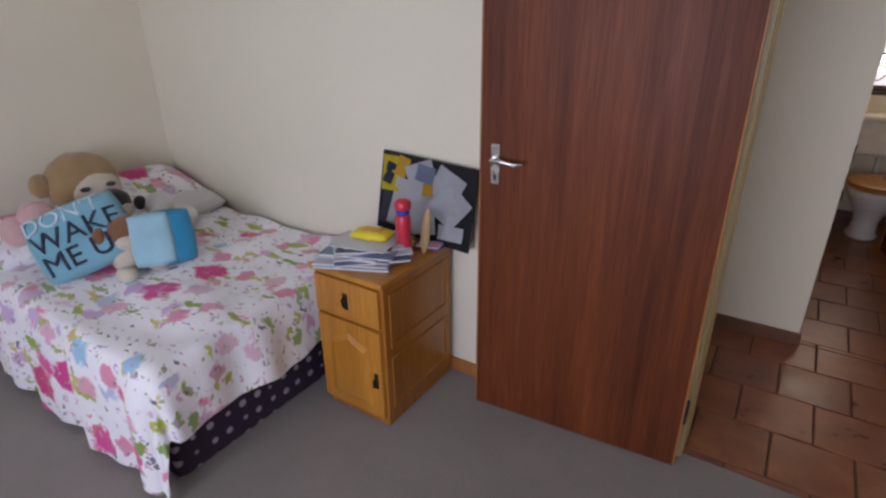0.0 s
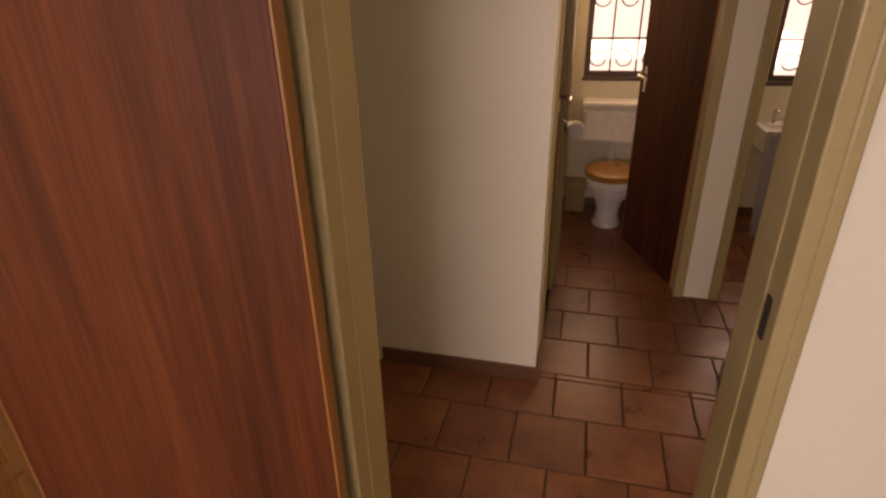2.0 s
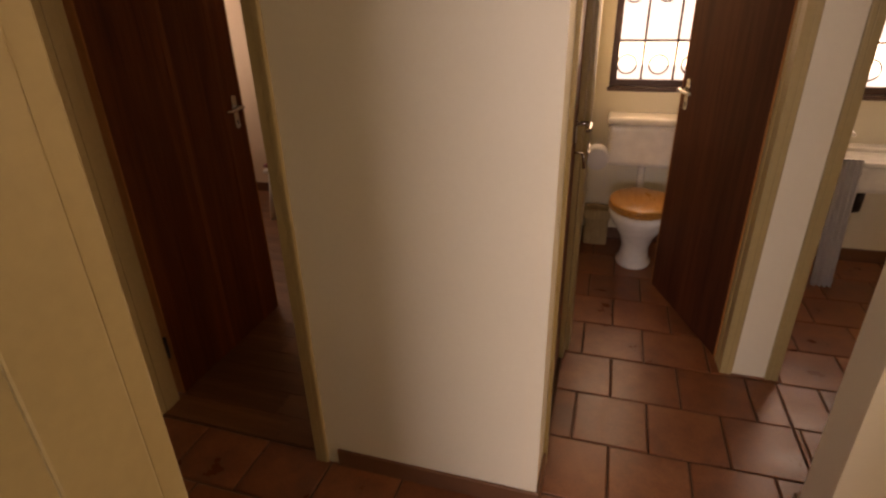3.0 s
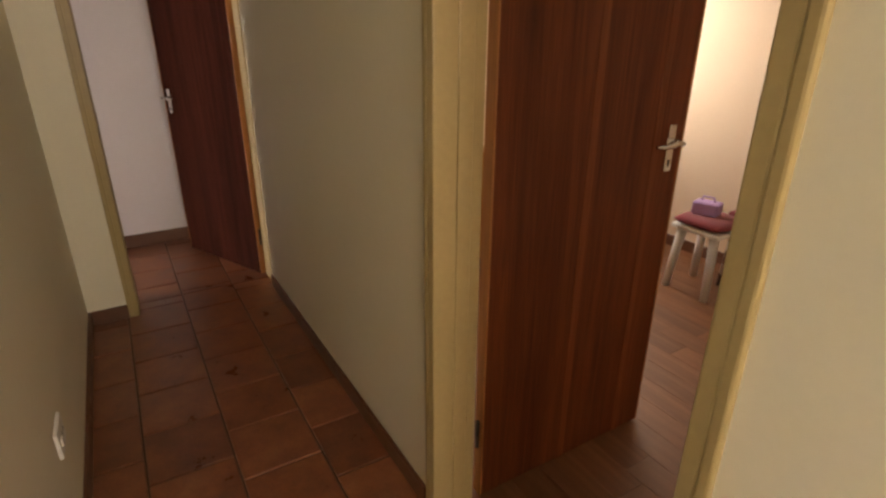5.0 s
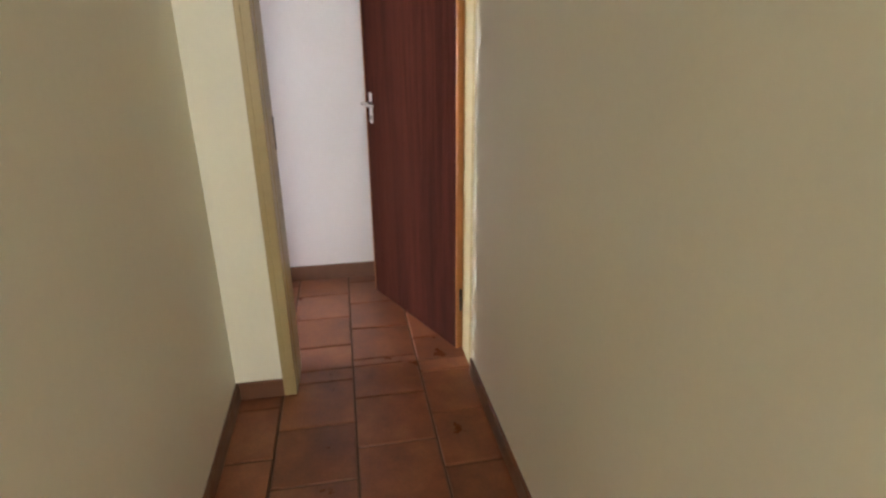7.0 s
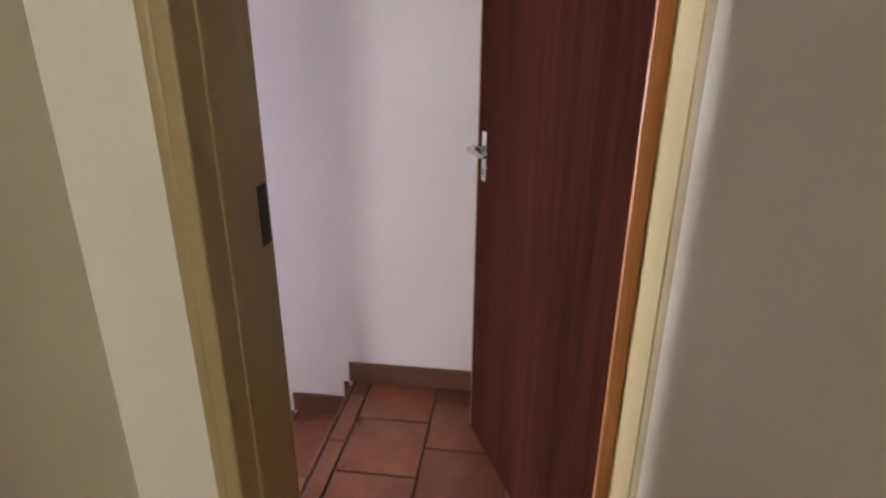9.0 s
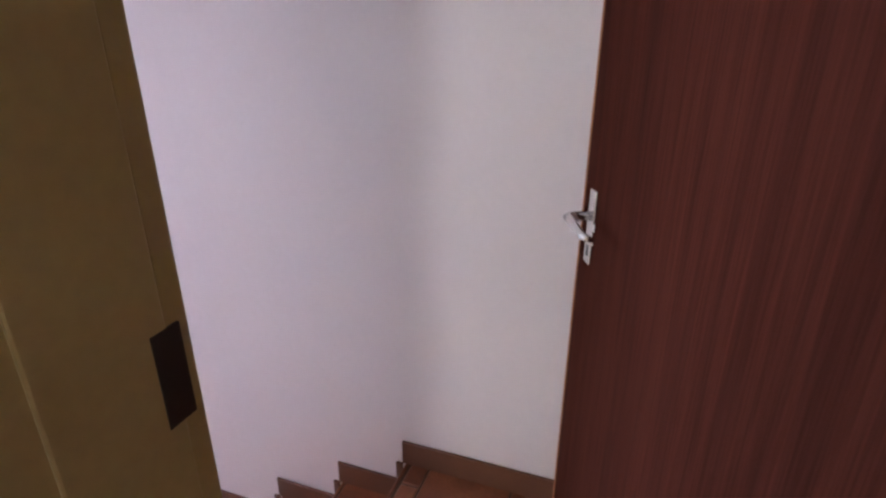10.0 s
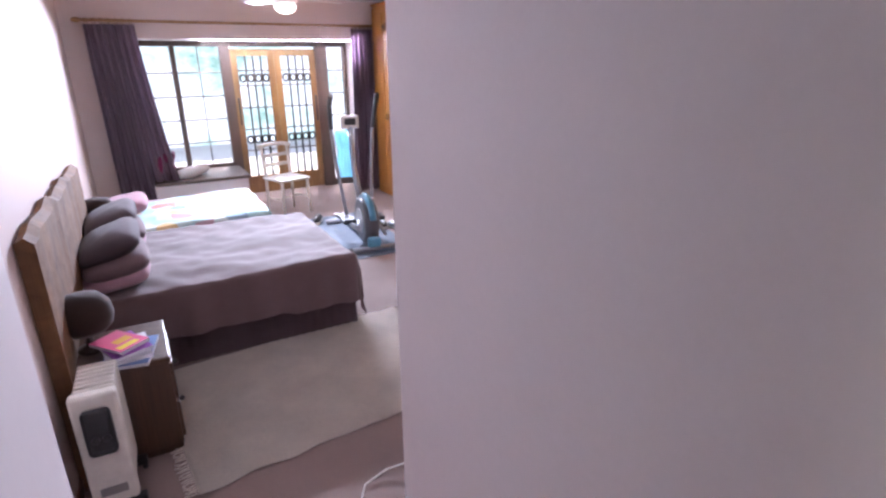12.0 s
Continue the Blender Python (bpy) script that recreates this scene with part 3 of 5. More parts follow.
def bed_pillow(m, w, d, h, mat, label, seed, name="pillow", cat="pillow"):
    return solid(name, pillow(bmesh.new(), w, d, h, 18, 0, seed), mat, label, cat, m)


bed_pillow(pose(-3.18, -1.42, 0.66, 0, 22, 8), 0.42, 0.58, 0.15, PILLOW_F, "white floral pillow leaning on the wall", 1.0)
bed_pillow(pose(-3.1, -1.40, 0.60, 0, 6, 0), 0.44, 0.60, 0.13, WHITE_COTTON, "plain white pillow lying on the bed", 2.0)
bed_pillow(pose(-3.16, -2.02, 0.61, 0, 10, -6), 0.42, 0.62, 0.15, PILLOW_F, "white floral pillow near the bed edge", 3.0)
SKYBLUE = fabric("sky_blue_fleece", (0.20, 0.46, 0.56), 0.95, 300, 0.06)
NAVY = simple("navy_felt", (0.02, 0.035, 0.06), 0.9)
PALE = simple("pale_blue_felt", (0.55, 0.68, 0.74), 0.9)
m_sign = pose(-2.66, -1.99, 0.715, 0, 0, 0) @ pose(0, 0, 0, 0, 0, 52) @ pose(0, 0, 0, 58, 0, 0) @ pose(0, 0, 0, 0, 0, 20) @ Matrix.Scale(0.9, 4)
cush = solid("cushion", pillow(bmesh.new(), 0.42, 0.34, 0.12, 18, 0, 5.0), SKYBLUE, "sky blue cushion with dark felt lettering", "cushion", m_sign)
for body, size, x, y, mat in (("DON'T", 0.11, -0.03, 0.115, PALE), ("WAKE", 0.135, 0.0, 0.02, NAVY), ("ME UP", 0.135, 0.0, -0.09, NAVY)):
    bm = words(body, size, 0.004)
    for v in bm.verts:
        u, w2 = (v.co.x + x) / 0.21, (v.co.y + y) / 0.17
        v.co.z += 0.06 * (max(0, 1 - u**4) * max(0, 1 - w2**4)) ** 0.55 + 0.004
        v.co.x, v.co.y = v.co.x + x, v.co.y + y
    part("lettering", bm, mat, cush, "felt letters")

# soft toys: one plain mesh each
TAN = fabric("tan_plush", (0.42, 0.27, 0.13), 0.95, 220, 0.15, 0.6, 0.4)
CREAM_P = fabric("cream_plush", (0.66, 0.58, 0.46), 0.95, 220, 0.1, 0.6, 0.4)
PINK_P = fabric("pink_plush", (0.68, 0.42, 0.40), 0.95, 220, 0.1, 0.6, 0.4)
DARK_P = fabric("dark_plush", (0.05, 0.04, 0.04), 0.95, 220, 0.1, 0.6, 0.4)
WHITE_P = fabric("white_plush", (0.75, 0.73, 0.7), 0.95, 220, 0.06, 0.6, 0.4)
RED_P = fabric("red_felt", (0.55, 0.03, 0.03), 0.9, 220)
BROWN_P = fabric("brown_plush", (0.25, 0.12, 0.06), 0.95, 220, 0.15, 0.6, 0.4)
BLUE_P = fabric("bright_blue_plush", (0.02, 0.30, 0.52), 0.9, 300, 0.06)
LBLUE_P = fabric("pale_blue_print", (0.35, 0.62, 0.72), 0.9, 300, 0.12)


def plush(label, blobs, mats, move=(0, 0, 0)):
    bm = bmesh.new()
    for at, size, mi, turn in blobs:
        blob(bm, Vector(at) + Vector(move), size, 12, mi, 0.08, turn)
    return solid("soft_toy", bm, mats, label, "soft toy", group="toys on the bed")


Z0 = (0, 0, 0)
plush("large tan and cream plush monkey leaning on pillows", [((-3.02, -1.74, 0.80), (0.13, 0.17, 0.15), 0, Z0), ((-2.93, -1.72, 0.76), (0.08, 0.12, 0.10), 1, Z0), ((-3.0, -1.72, 0.64), (0.13, 0.15, 0.14), 1, Z0),
      ((-3.03, -1.92, 0.82), (0.04, 0.05, 0.06), 0, Z0), ((-2.86, -1.80, 0.80), (0.02, 0.025, 0.012), 2, Z0), ((-2.86, -1.68, 0.80), (0.02, 0.025, 0.012), 2, Z0)], [TAN, CREAM_P, DARK_P], (-0.19, 0.03, 0.0))
plush("small dark grey and white plush toy", [((-2.84, -1.60, 0.72), (0.07, 0.08, 0.08), 0, Z0), ((-2.78, -1.58, 0.70), (0.035, 0.045, 0.03), 1, Z0), ((-2.85, -1.60, 0.61), (0.07, 0.08, 0.07), 0, Z0)], [DARK_P, CREAM_P], (-0.12, -0.10, 0.0))
plush("pale pink plush rabbit beside the cushion", [((-2.92, -2.04, 0.76), (0.08, 0.08, 0.08), 0, Z0), ((-2.95, -2.12, 0.72), (0.09, 0.06, 0.07), 0, Z0), ((-2.92, -2.02, 0.66), (0.10, 0.12, 0.08), 1, Z0)], [PINK_P, WHITE_P])
plush("white plush dog with a red bow", [((-2.66, -1.36, 0.70), (0.065, 0.07, 0.065), 0, Z0), ((-2.60, -1.40, 0.685), (0.035, 0.04, 0.03), 0, Z0), ((-2.57, -1.41, 0.69), (0.012, 0.014, 0.012), 2, Z0), ((-2.68, -1.30, 0.60), (0.12, 0.13, 0.07), 0, Z0),
      ((-2.60, -1.36, 0.63), (0.03, 0.05, 0.03), 1, Z0), ((-2.68, -1.44, 0.73), (0.02, 0.03, 0.035), 2, Z0)], [WHITE_P, RED_P, DARK_P], (-0.17, -0.19, 0.0))
plush("cream and brown plush puppy sitting on the duvet", [((-2.55, -1.62, 0.72), (0.075, 0.08, 0.07), 0, Z0), ((-2.5, -1.64, 0.685), (0.04, 0.05, 0.035), 1, Z0), ((-2.54, -1.62, 0.61), (0.08, 0.09, 0.085), 1, Z0),
      ((-2.56, -1.72, 0.70), (0.03, 0.03, 0.06), 0, Z0), ((-2.45, -1.70, 0.565), (0.05, 0.04, 0.035), 1, Z0), ((-2.45, -1.56, 0.565), (0.05, 0.04, 0.035), 1, Z0)], [BROWN_P, CREAM_P], (-0.02, -0.24, 0.0))
m_blue = pose(-2.46, -1.74, 0.67, 0, 0, 0) @ pose(0, 0, 0, 70, 0, 62)
bed_pillow(m_blue, 0.22, 0.24, 0.12, BLUE_P, "bright blue soft book cushion standing on duvet", 7.0, "soft_book", "soft toy")
bed_pillow(m_blue @ pose(-0.06, 0.0, 0.045, 0, -8, 0), 0.17, 0.23, 0.06, LBLUE_P, "pale blue printed round cushion", 8.0, "soft_disc", "soft toy")

# ---- small bedroom: nightstand and what stands on it ----
ns = thing("nightstand", "varnished oak nightstand with drawer and panelled door", "nightstand", pose(-1.705, -1.61, 0.006))
W, D, HN = 0.345, 0.48, 0.65
part("body", boxm(0, 0.02, 0.05, W, D, HN, 0.004), PINE_SHADED, ns)
part("plinth", boxm(0.01, 0.03, 0.0, W - 0.01, D, 0.05, 0.003), PINE_SHADED, ns)
part("top", boxm(-0.012, -0.004, HN, W + 0.012, D, HN + 0.024, 0.007), PINE, ns, "worn varnished top board")
dr = part("drawer", boxm(0.012, 0.0, HN - 0.175, W - 0.012, 0.022, HN - 0.012, 0.004), PINE, ns)
bm = boxm(W / 2 - 0.012, -0.004, HN - 0.13, W / 2 + 0.012, 0.0, HN - 0.06, 0.002)
tube(bm, [(W / 2, -0.004, HN - 0.075), (W / 2, -0.02, HN - 0.08), (W / 2 + 0.006, -0.022, HN - 0.10), (W / 2, -0.006, HN - 0.118)], 0.004, 8)
part("pull", bm, DARK_METAL, dr, "dark bronze drop pull")
bm = boxm(0.012, 0.0, 0.055, W - 0.012, 0.022, HN - 0.19, 0.004)
dn = part("door", bm, PINE, ns)
bm = bmesh.new()
prof = [(-0.10, 0.0), (0.10, 0.0), (0.10, 0.27), (0.05, 0.285), (0.0, 0.315), (-0.05, 0.285), (-0.10, 0.27)]
outer = [bm.verts.new((W / 2 + x, -0.0005, 0.10 + z)) for x, z in prof]
inner = [bm.verts.new((W / 2 + x * 0.8, -0.010, 0.10 + 0.14 + (z - 0.14) * 0.86)) for x, z in prof]
for k in range(len(prof)):
    bm.faces.new((outer[k], outer[(k + 1) % len(prof)], inner[(k + 1) % len(prof)], inner[k]))
bm.faces.new(inner)
part("raised_panel", bm, PINE, dn)
bm = boxm(W - 0.05, -0.004, 0.20, W - 0.03, 0.0, 0.27, 0.002)
tube(bm, [(W - 0.04, -0.004, 0.255), (W - 0.04, -0.02, 0.245), (W - 0.04, -0.018, 0.215)], 0.004, 8)
part("pull", bm, DARK_METAL, dn, "dark bronze drop pull")
for z0, z1 in ((0.09, 0.33), (0.37, 0.61)):
    bm = bmesh.new()
    for y0, y1, a, b2 in ((0.05, 0.075, z0, z1), (D - 0.05, D - 0.025, z0, z1), (0.075, D - 0.05, z0, z0 + 0.025), (0.075, D - 0.05, z1 - 0.025, z1)):
        box(bm, W - 0.001, y0, a, W + 0.006, y1, b2, 0.002, seg=1)
    part("side_moulding", bm, PINE_SHADED, ns)

TOPN = 0.006 + HN + 0.024
PAPER = paint("grey_white_paper", (0.62, 0.63, 0.66), 0.7, 40, 6, 0.08, 0.05)
PAPER_B = paint("blue_grey_cover", (0.22, 0.27, 0.38), 0.45, 40, 6, 0.12, 0.05)
PAPER_D = paint("dark_cover", (0.05, 0.055, 0.08), 0.4, 40, 6, 0.12, 0.05)
YELLOW = simple("yellow_print", (0.75, 0.62, 0.03), 0.45)
ORANGE = simple("orange_print", (0.72, 0.40, 0.03), 0.45)
RED = simple("red_plastic", (0.62, 0.03, 0.06), 0.35)
BLUE = simple("blue_plastic", (0.03, 0.06, 0.45), 0.35)
rng = random.Random(4)
z = TOPN
PILE = ((PAPER_B, 0.30, 0.22, 0.009, "blue-grey magazine in a stack"), (PAPER, 0.30, 0.21, 0.007, "white magazine in a stack"), (PAPER_B, 0.29, 0.21, 0.008, "blue-grey magazine in a stack"),
        (PAPER, 0.30, 0.21, 0.005, "white paper booklet in a stack"), (PAPER_D, 0.24, 0.18, 0.010, "dark covered book in a stack"), (PAPER, 0.30, 0.21, 0.005, "white paper booklet in a stack"),
        (PAPER_B, 0.28, 0.20, 0.007, "blue-grey magazine in a stack"), (PAPER, 0.27, 0.20, 0.004, "loose white papers on a stack"), (PAPER_D, 0.21, 0.15, 0.006, "dark covered notebook in a stack"), (PAPER, 0.24, 0.17, 0.004, "loose white papers on a stack"))
for k, (mat, wd, dp, th, lab) in enumerate(PILE):
    m = pose(-1.555 + rng.uniform(-0.03, 0.03), -1.455 + rng.uniform(-0.025, 0.02), z, 0, 0, 30 + rng.uniform(-26, 26))
    ob = thing("magazine", lab, "magazine", m, "magazines on the nightstand")
    part("page_block", boxm(-wd / 2, -dp / 2, 0.0006, wd / 2 - 0.003, dp / 2, th - 0.001), PAPER, ob)
    part("cover", boxm(-wd / 2, -dp / 2, th - 0.0015, wd / 2, dp / 2, th, 0.0005, seg=1), mat, ob)
    if k % 3 == 2:
        part("print", boxm(-wd * 0.36, -dp * 0.3, th - 0.0002, wd * 0.1, dp * 0.32, th + 0.0006), PAPER_D if mat is PAPER else PAPER, ob, "printed cover block")
    z += th + 0.0012
yb = thing("yellow_packet", "bright yellow and orange packet on the magazines", "packet", pose(-1.54, -1.42, z, 0, 0, 12))
part("wrap", pillow(bmesh.new(), 0.17, 0.10, 0.035, 12, 0, 2.2, pose(0, 0, 0.017)), YELLOW, yb)
part("print", boxm(-0.04, -0.025, 0.033, 0.045, 0.028, 0.0365, 0.001), ORANGE, yb, "orange printed patch")

board = thing("pin_board", "black pin board covered with papers leaning on wall", "pin board", pose(-1.48, -1.185, TOPN, -9, 0, 0) @ pose(0, 0, 0, 0, 3, 0))
BLACKF = fabric("black_felt", (0.018, 0.018, 0.02), 0.95, 300)
part("panel", boxm(-0.24, 0, 0.0, 0.24, 0.012, 0.345, 0.003), BLACKF, board)
for x0, z0, x1, z1, tilt, mat, lab in ((-0.22, 0.03, -0.10, 0.17, 4, PAPER_D, "pinned dark picture card"), (-0.225, 0.18, -0.13, 0.33, -3, YELLOW, "pinned yellow card"), (-0.21, 0.21, -0.16, 0.30, 12, PAPER_D, "dark printed label"),
                                       (-0.15, 0.25, -0.09, 0.335, 14, ORANGE, "pinned orange card"), (-0.16, 0.03, 0.0, 0.24, 9, PAPER, "pinned white sheet"), (-0.08, 0.16, 0.06, 0.33, -24, PAPER, "pinned white sheet"),
                                       (-0.06, 0.03, 0.07, 0.20, -13, PAPER, "pinned white sheet"), (0.03, 0.12, 0.17, 0.32, 22, PAPER, "pinned white sheet"), (0.08, 0.10, 0.21, 0.25, 36, PAPER, "pinned white sheet"),
                                       (-0.04, 0.25, 0.05, 0.32, 6, PAPER_B, "blue printed card"), (0.0, 0.20, 0.05, 0.25, -10, ORANGE, "small orange card"), (0.10, 0.04, 0.22, 0.10, -4, PAPER, "white card")):
    cx, cz = (x0 + x1) / 2, (z0 + z1) / 2
    bm, rows, n = bmesh.new(), [], 6
    for a in range(n + 1):
        rows.append([])
        for c in range(n + 1):
            u, v = x0 + (x1 - x0) * a / n, z0 + (z1 - z0) * c / n
            lift = 0.010 * (c / n - 0.9) ** 2 + 0.004 * noise.noise(Vector((u * 30, v * 30, tilt)))
            rows[-1].append(bm.verts.new((u - cx, -0.003 - abs(lift), v - cz)))
    for p, q in zip(rows, rows[1:]):
        for c in range(n):
            bm.faces.new((p[c], q[c], q[c + 1], p[c + 1]))
    bmesh.ops.solidify(bm, geom=bm.faces, thickness=0.0008)
    ly = len(board.children) * 0.0016
    bmesh.ops.transform(bm, matrix=Matrix.Translation((cx, -ly, cz)) @ Euler((0, radians(tilt), 0)).to_matrix().to_4x4(), verts=bm.verts)
    part("paper", bm, mat, board, lab)
bt = thing("drink_bottle", "red plastic drink bottle with blue cap band", "bottle", pose(-1.43, -1.36, TOPN))
part("bottle_body", lathe(bmesh.new(), [(0.028, 0), (0.032, 0.01), (0.032, 0.06), (0.027, 0.09), (0.031, 0.12), (0.028, 0.17), (0.022, 0.18)], 20), RED, bt)
part("cap_band", lathe(bmesh.new(), [(0.026, 0.18), (0.026, 0.20)], 20), BLUE, bt, "blue cap band")
part("cap", lathe(bmesh.new(), [(0.030, 0.20), (0.032, 0.205), (0.032, 0.228), (0.02, 0.238)], 20), RED, bt)
br = thing("hair_brush", "wooden brush with pale handle beside the bottle", "brush", pose(-1.38, -1.30, TOPN, 0, 8, 0))
part("handle", blob(bmesh.new(), (0, 0, 0.10), (0.021, 0.014, 0.10), 10), simple("tan_wood", (0.45, 0.30, 0.15), 0.4), br)
GOLD = simple("gold_foil", (0.55, 0.42, 0.10), 0.25, 0.6)
solid("foil_packet", pillow(bmesh.new(), 0.12, 0.09, 0.05, 12, 0, 3.0), GOLD, "crumpled gold foil packet", "packet", pose(-1.49, -1.30, TOPN + 0.028, 0, 0, 20))
solid("blue_lid", lathe(bmesh.new(), [(0.035, 0), (0.04, 0.006), (0.036, 0.014), (0.0, 0.016)], 20), BLUE, "small blue plastic lid", "lid", pose(-1.375, -1.22, TOPN))
solid("pink_card", boxm(-0.05, -0.03, 0, 0.05, 0.03, 0.006, 0.001), simple("pale_pink_card", (0.65, 0.40, 0.48), 0.6), "pale pink card on the nightstand", "card", pose(-1.385, -1.25, TOPN + 0.017, 0, 0, 12))

# ---- passage: socket, switch ----
sk = thing("wall_socket", "white plastic wall socket above the skirting", "socket", pose(-2.03, -0.935, 0.36))
part("plate", boxm(-0.06, 0.0, -0.04, 0.06, 0.011, 0.04, 0.003), WHITE_PLASTIC, sk)
part("rocker", boxm(0.025, 0.01, -0.012, 0.042, 0.016, 0.012, 0.001), WHITE_PLASTIC, sk)
for x in (-0.035, -0.012):
    part("pin_hole", boxm(x, 0.0105, -0.006, x + 0.008, 0.0115, 0.006), BLACK, sk)
sw = thing("light_switch", "white plastic light switch beside the bedroom door", "switch", pose(0.66, -1.10, 1.28))
part("plate", boxm(-0.035, -0.008, -0.06, 0.035, 0.0, 0.06, 0.003), WHITE_PLASTIC, sw)
part("rocker", boxm(-0.012, -0.013, -0.022, 0.012, -0.007, 0.022, 0.002), WHITE_PLASTIC, sw)

# ---- toilet ----
wc = thing("toilet", "white ceramic toilet with varnished wooden seat", "toilet", pose(0.33, 1.86, 0))
sh = lambda z: 0.10 * max(0.0, (0.30 - z)) / 0.30
bm = lathe(bmesh.new(), [(0.10, 0.0), (0.105, 0.02), (0.085, 0.06), (0.08, 0.14), (0.10, 0.22), (0.145, 0.30), (0.172, 0.36), (0.176, 0.395), (0.16, 0.40)], 32, (0, 0, 0), 0, (1.0, 1.28), sh)
part("bowl", bm, CERAMIC, wc)
SEATW = wood("honey_wood_seat", (0.42, 0.17, 0.03), (0.60, 0.29, 0.07), 0.25, (18, 3, 18), (6, 1, 6), 0.4)
bm = lathe(bmesh.new(), [(0.165, 0.40), (0.182, 0.404), (0.182, 0.418), (0.172, 0.422)], 32, (0, 0, 0), 0, (1.0, 1.25))
part("seat", bm, SEATW, wc, "varnished wooden seat ring")
bm = lathe(bmesh.new(), [(0.172, 0.424), (0.180, 0.428), (0.180, 0.440), (0.165, 0.447), (0.05, 0.449)], 32, (0, 0, 0), 0, (1.0, 1.25))
part("lid", bm, SEATW, wc, "varnished wooden lid, closed")
part("flush_pipe", tube(bmesh.new(), [(0, 0.36, 0.60), (0, 0.36, 0.42), (0, 0.33, 0.34), (0, 0.22, 0.30)], 0.022, 12), CERAMIC, wc)
part("waste", tube(bmesh.new(), [(0.0, 0.18, 0.12), (0.0, 0.32, 0.14), (0, 0.44, 0.14)], 0.05, 12), CERAMIC, wc)
cs = thing("cistern", "white ceramic low level cistern on the wall", "cistern", pose(0.33, 2.19, 0.56))
part("tank", boxm(-0.225, -0.09, 0, 0.225, 0.11, 0.25, 0.03, seg=4), CERAMIC, cs)
part("lid", boxm(-0.235, -0.10, 0.25, 0.235, 0.11, 0.295, 0.018, seg=3), CERAMIC, cs)
part("flush_lever", tube(bmesh.new(), [(0.15, -0.09, 0.2), (0.15, -0.11, 0.2), (0.20, -0.115, 0.19)], 0.008, 8), CHROME, cs)
WICKER = wood("pale_wicker", (0.36, 0.26, 0.12), (0.55, 0.43, 0.24), 0.7, (60, 60, 60), (9, 9, 9))
bn = thing("waste_bin", "small pale plastic waste bin beside the toilet", "waste bin", pose(0.09, 2.21, 0))
part("bucket", boxm(-0.075, -0.06, 0, 0.075, 0.06, 0.19, 0.012), WICKER, bn)
bm = bmesh.new()
for x0, y0, x1, y1 in ((-0.085, -0.07, 0.085, -0.058), (-0.085, 0.058, 0.085, 0.07), (-0.085, -0.058, -0.073, 0.058), (0.073, -0.058, 0.085, 0.058)):
    box(bm, x0, y0, 0.185, x1, y1, 0.245, 0.003)
part("rim", bm, WICKER, bn)
rl = thing("toilet_roll_holder", "wall holder with white toilet paper roll", "toilet roll", pose(0.0, 1.42, 0.80))
part("bracket", boxm(0.0, -0.075, 0.02, 0.03, 0.075, 0.045, 0.006), CHROME, rl)
bm = tube(bmesh.new(), [(0.065, -0.052, 0), (0.065, 0.052, 0)], 0.052, 20)
part("roll", bm, WHITE_COTTON, rl, "white paper roll")
part("sheet", boxm(0.112, -0.05, -0.13, 0.1135, 0.05, 0.0), WHITE_COTTON, rl, "hanging paper sheet")

BROWN_STEEL = paint("dark_brown_window_paint", (0.10, 0.055, 0.04), 0.4, 60, 3, 0.1, 0.05)
m_glass, t_, b_ = nodes_of("window_glass")
b_.inputs["Transmission Weight"].default_value, b_.inputs["Roughness"].default_value, b_.inputs["IOR"].default_value = 1.0, 0.0, 1.1
GLASS = m_glass
DAYGLOW = glow("bright_hazy_daylight", [(0.3, (0.95, 0.96, 0.97)), (0.7, (1, 1, 1))], 3.0, 2.6)


def steel_window(name, x0, x1, z0, z1, y, cols, rows, label, scroll=True):
    win = tagged(new(name), label, "window", kind="structure")
    bm = bmesh.new()
    for a, b, c, d in ((x0, x0 + 0.04, z0, z1), (x1 - 0.04, x1, z0, z1), (x0 + 0.04, x1 - 0.04, z0, z0 + 0.04), (x0 + 0.04, x1 - 0.04, z1 - 0.04, z1)):
        box(bm, a, y - 0.02, c, b, y + 0.02, d, 0.003)
    part("window_frame", bm, BROWN_STEEL, win)
    part("window_sill", boxm(x0 - 0.01, y - 0.055, z0 - 0.025, x1 + 0.01, y - 0.021, z0, 0.004), BROWN_STEEL, win, "dark painted sill")
    for k in range(1, cols):
        x = x0 + (x1 - x0) * k / cols
        part("glazing_bar", boxm(x - 0.006, y - 0.01, z0 + 0.04, x + 0.006, y + 0.01, z1 - 0.04), BROWN_STEEL, win)
    for k in range(1, rows):
        z = z0 + (z1 - z0) * k / rows
        part("glazing_bar", boxm(x0 + 0.04, y - 0.012, z - 0.006, x1 - 0.04, y + 0.012, z + 0.006), BROWN_STEEL, win)
    pane = part("pane", boxm(x0 + 0.03, y + 0.013, z0 + 0.03, x1 - 0.03, y + 0.017, z1 - 0.03), GLASS, win)
    pane.visible_shadow = False
    if scroll:
        for k in range(cols):
            for zc in (z0 + 0.13, z0 + (z1 - z0) * 0.5):
                xc = x0 + (x1 - x0) * (k + 0.5) / cols
                pts = [(xc + 0.055 * math.cos(a), y - 0.03, zc + 0.055 * math.sin(a)) for a in np.linspace(0, 2 * math.pi, 15)]
                part("burglar_bar_ring", tube(bmesh.new(), pts, 0.005, 6, cap=False), BROWN_STEEL, win)
    return win


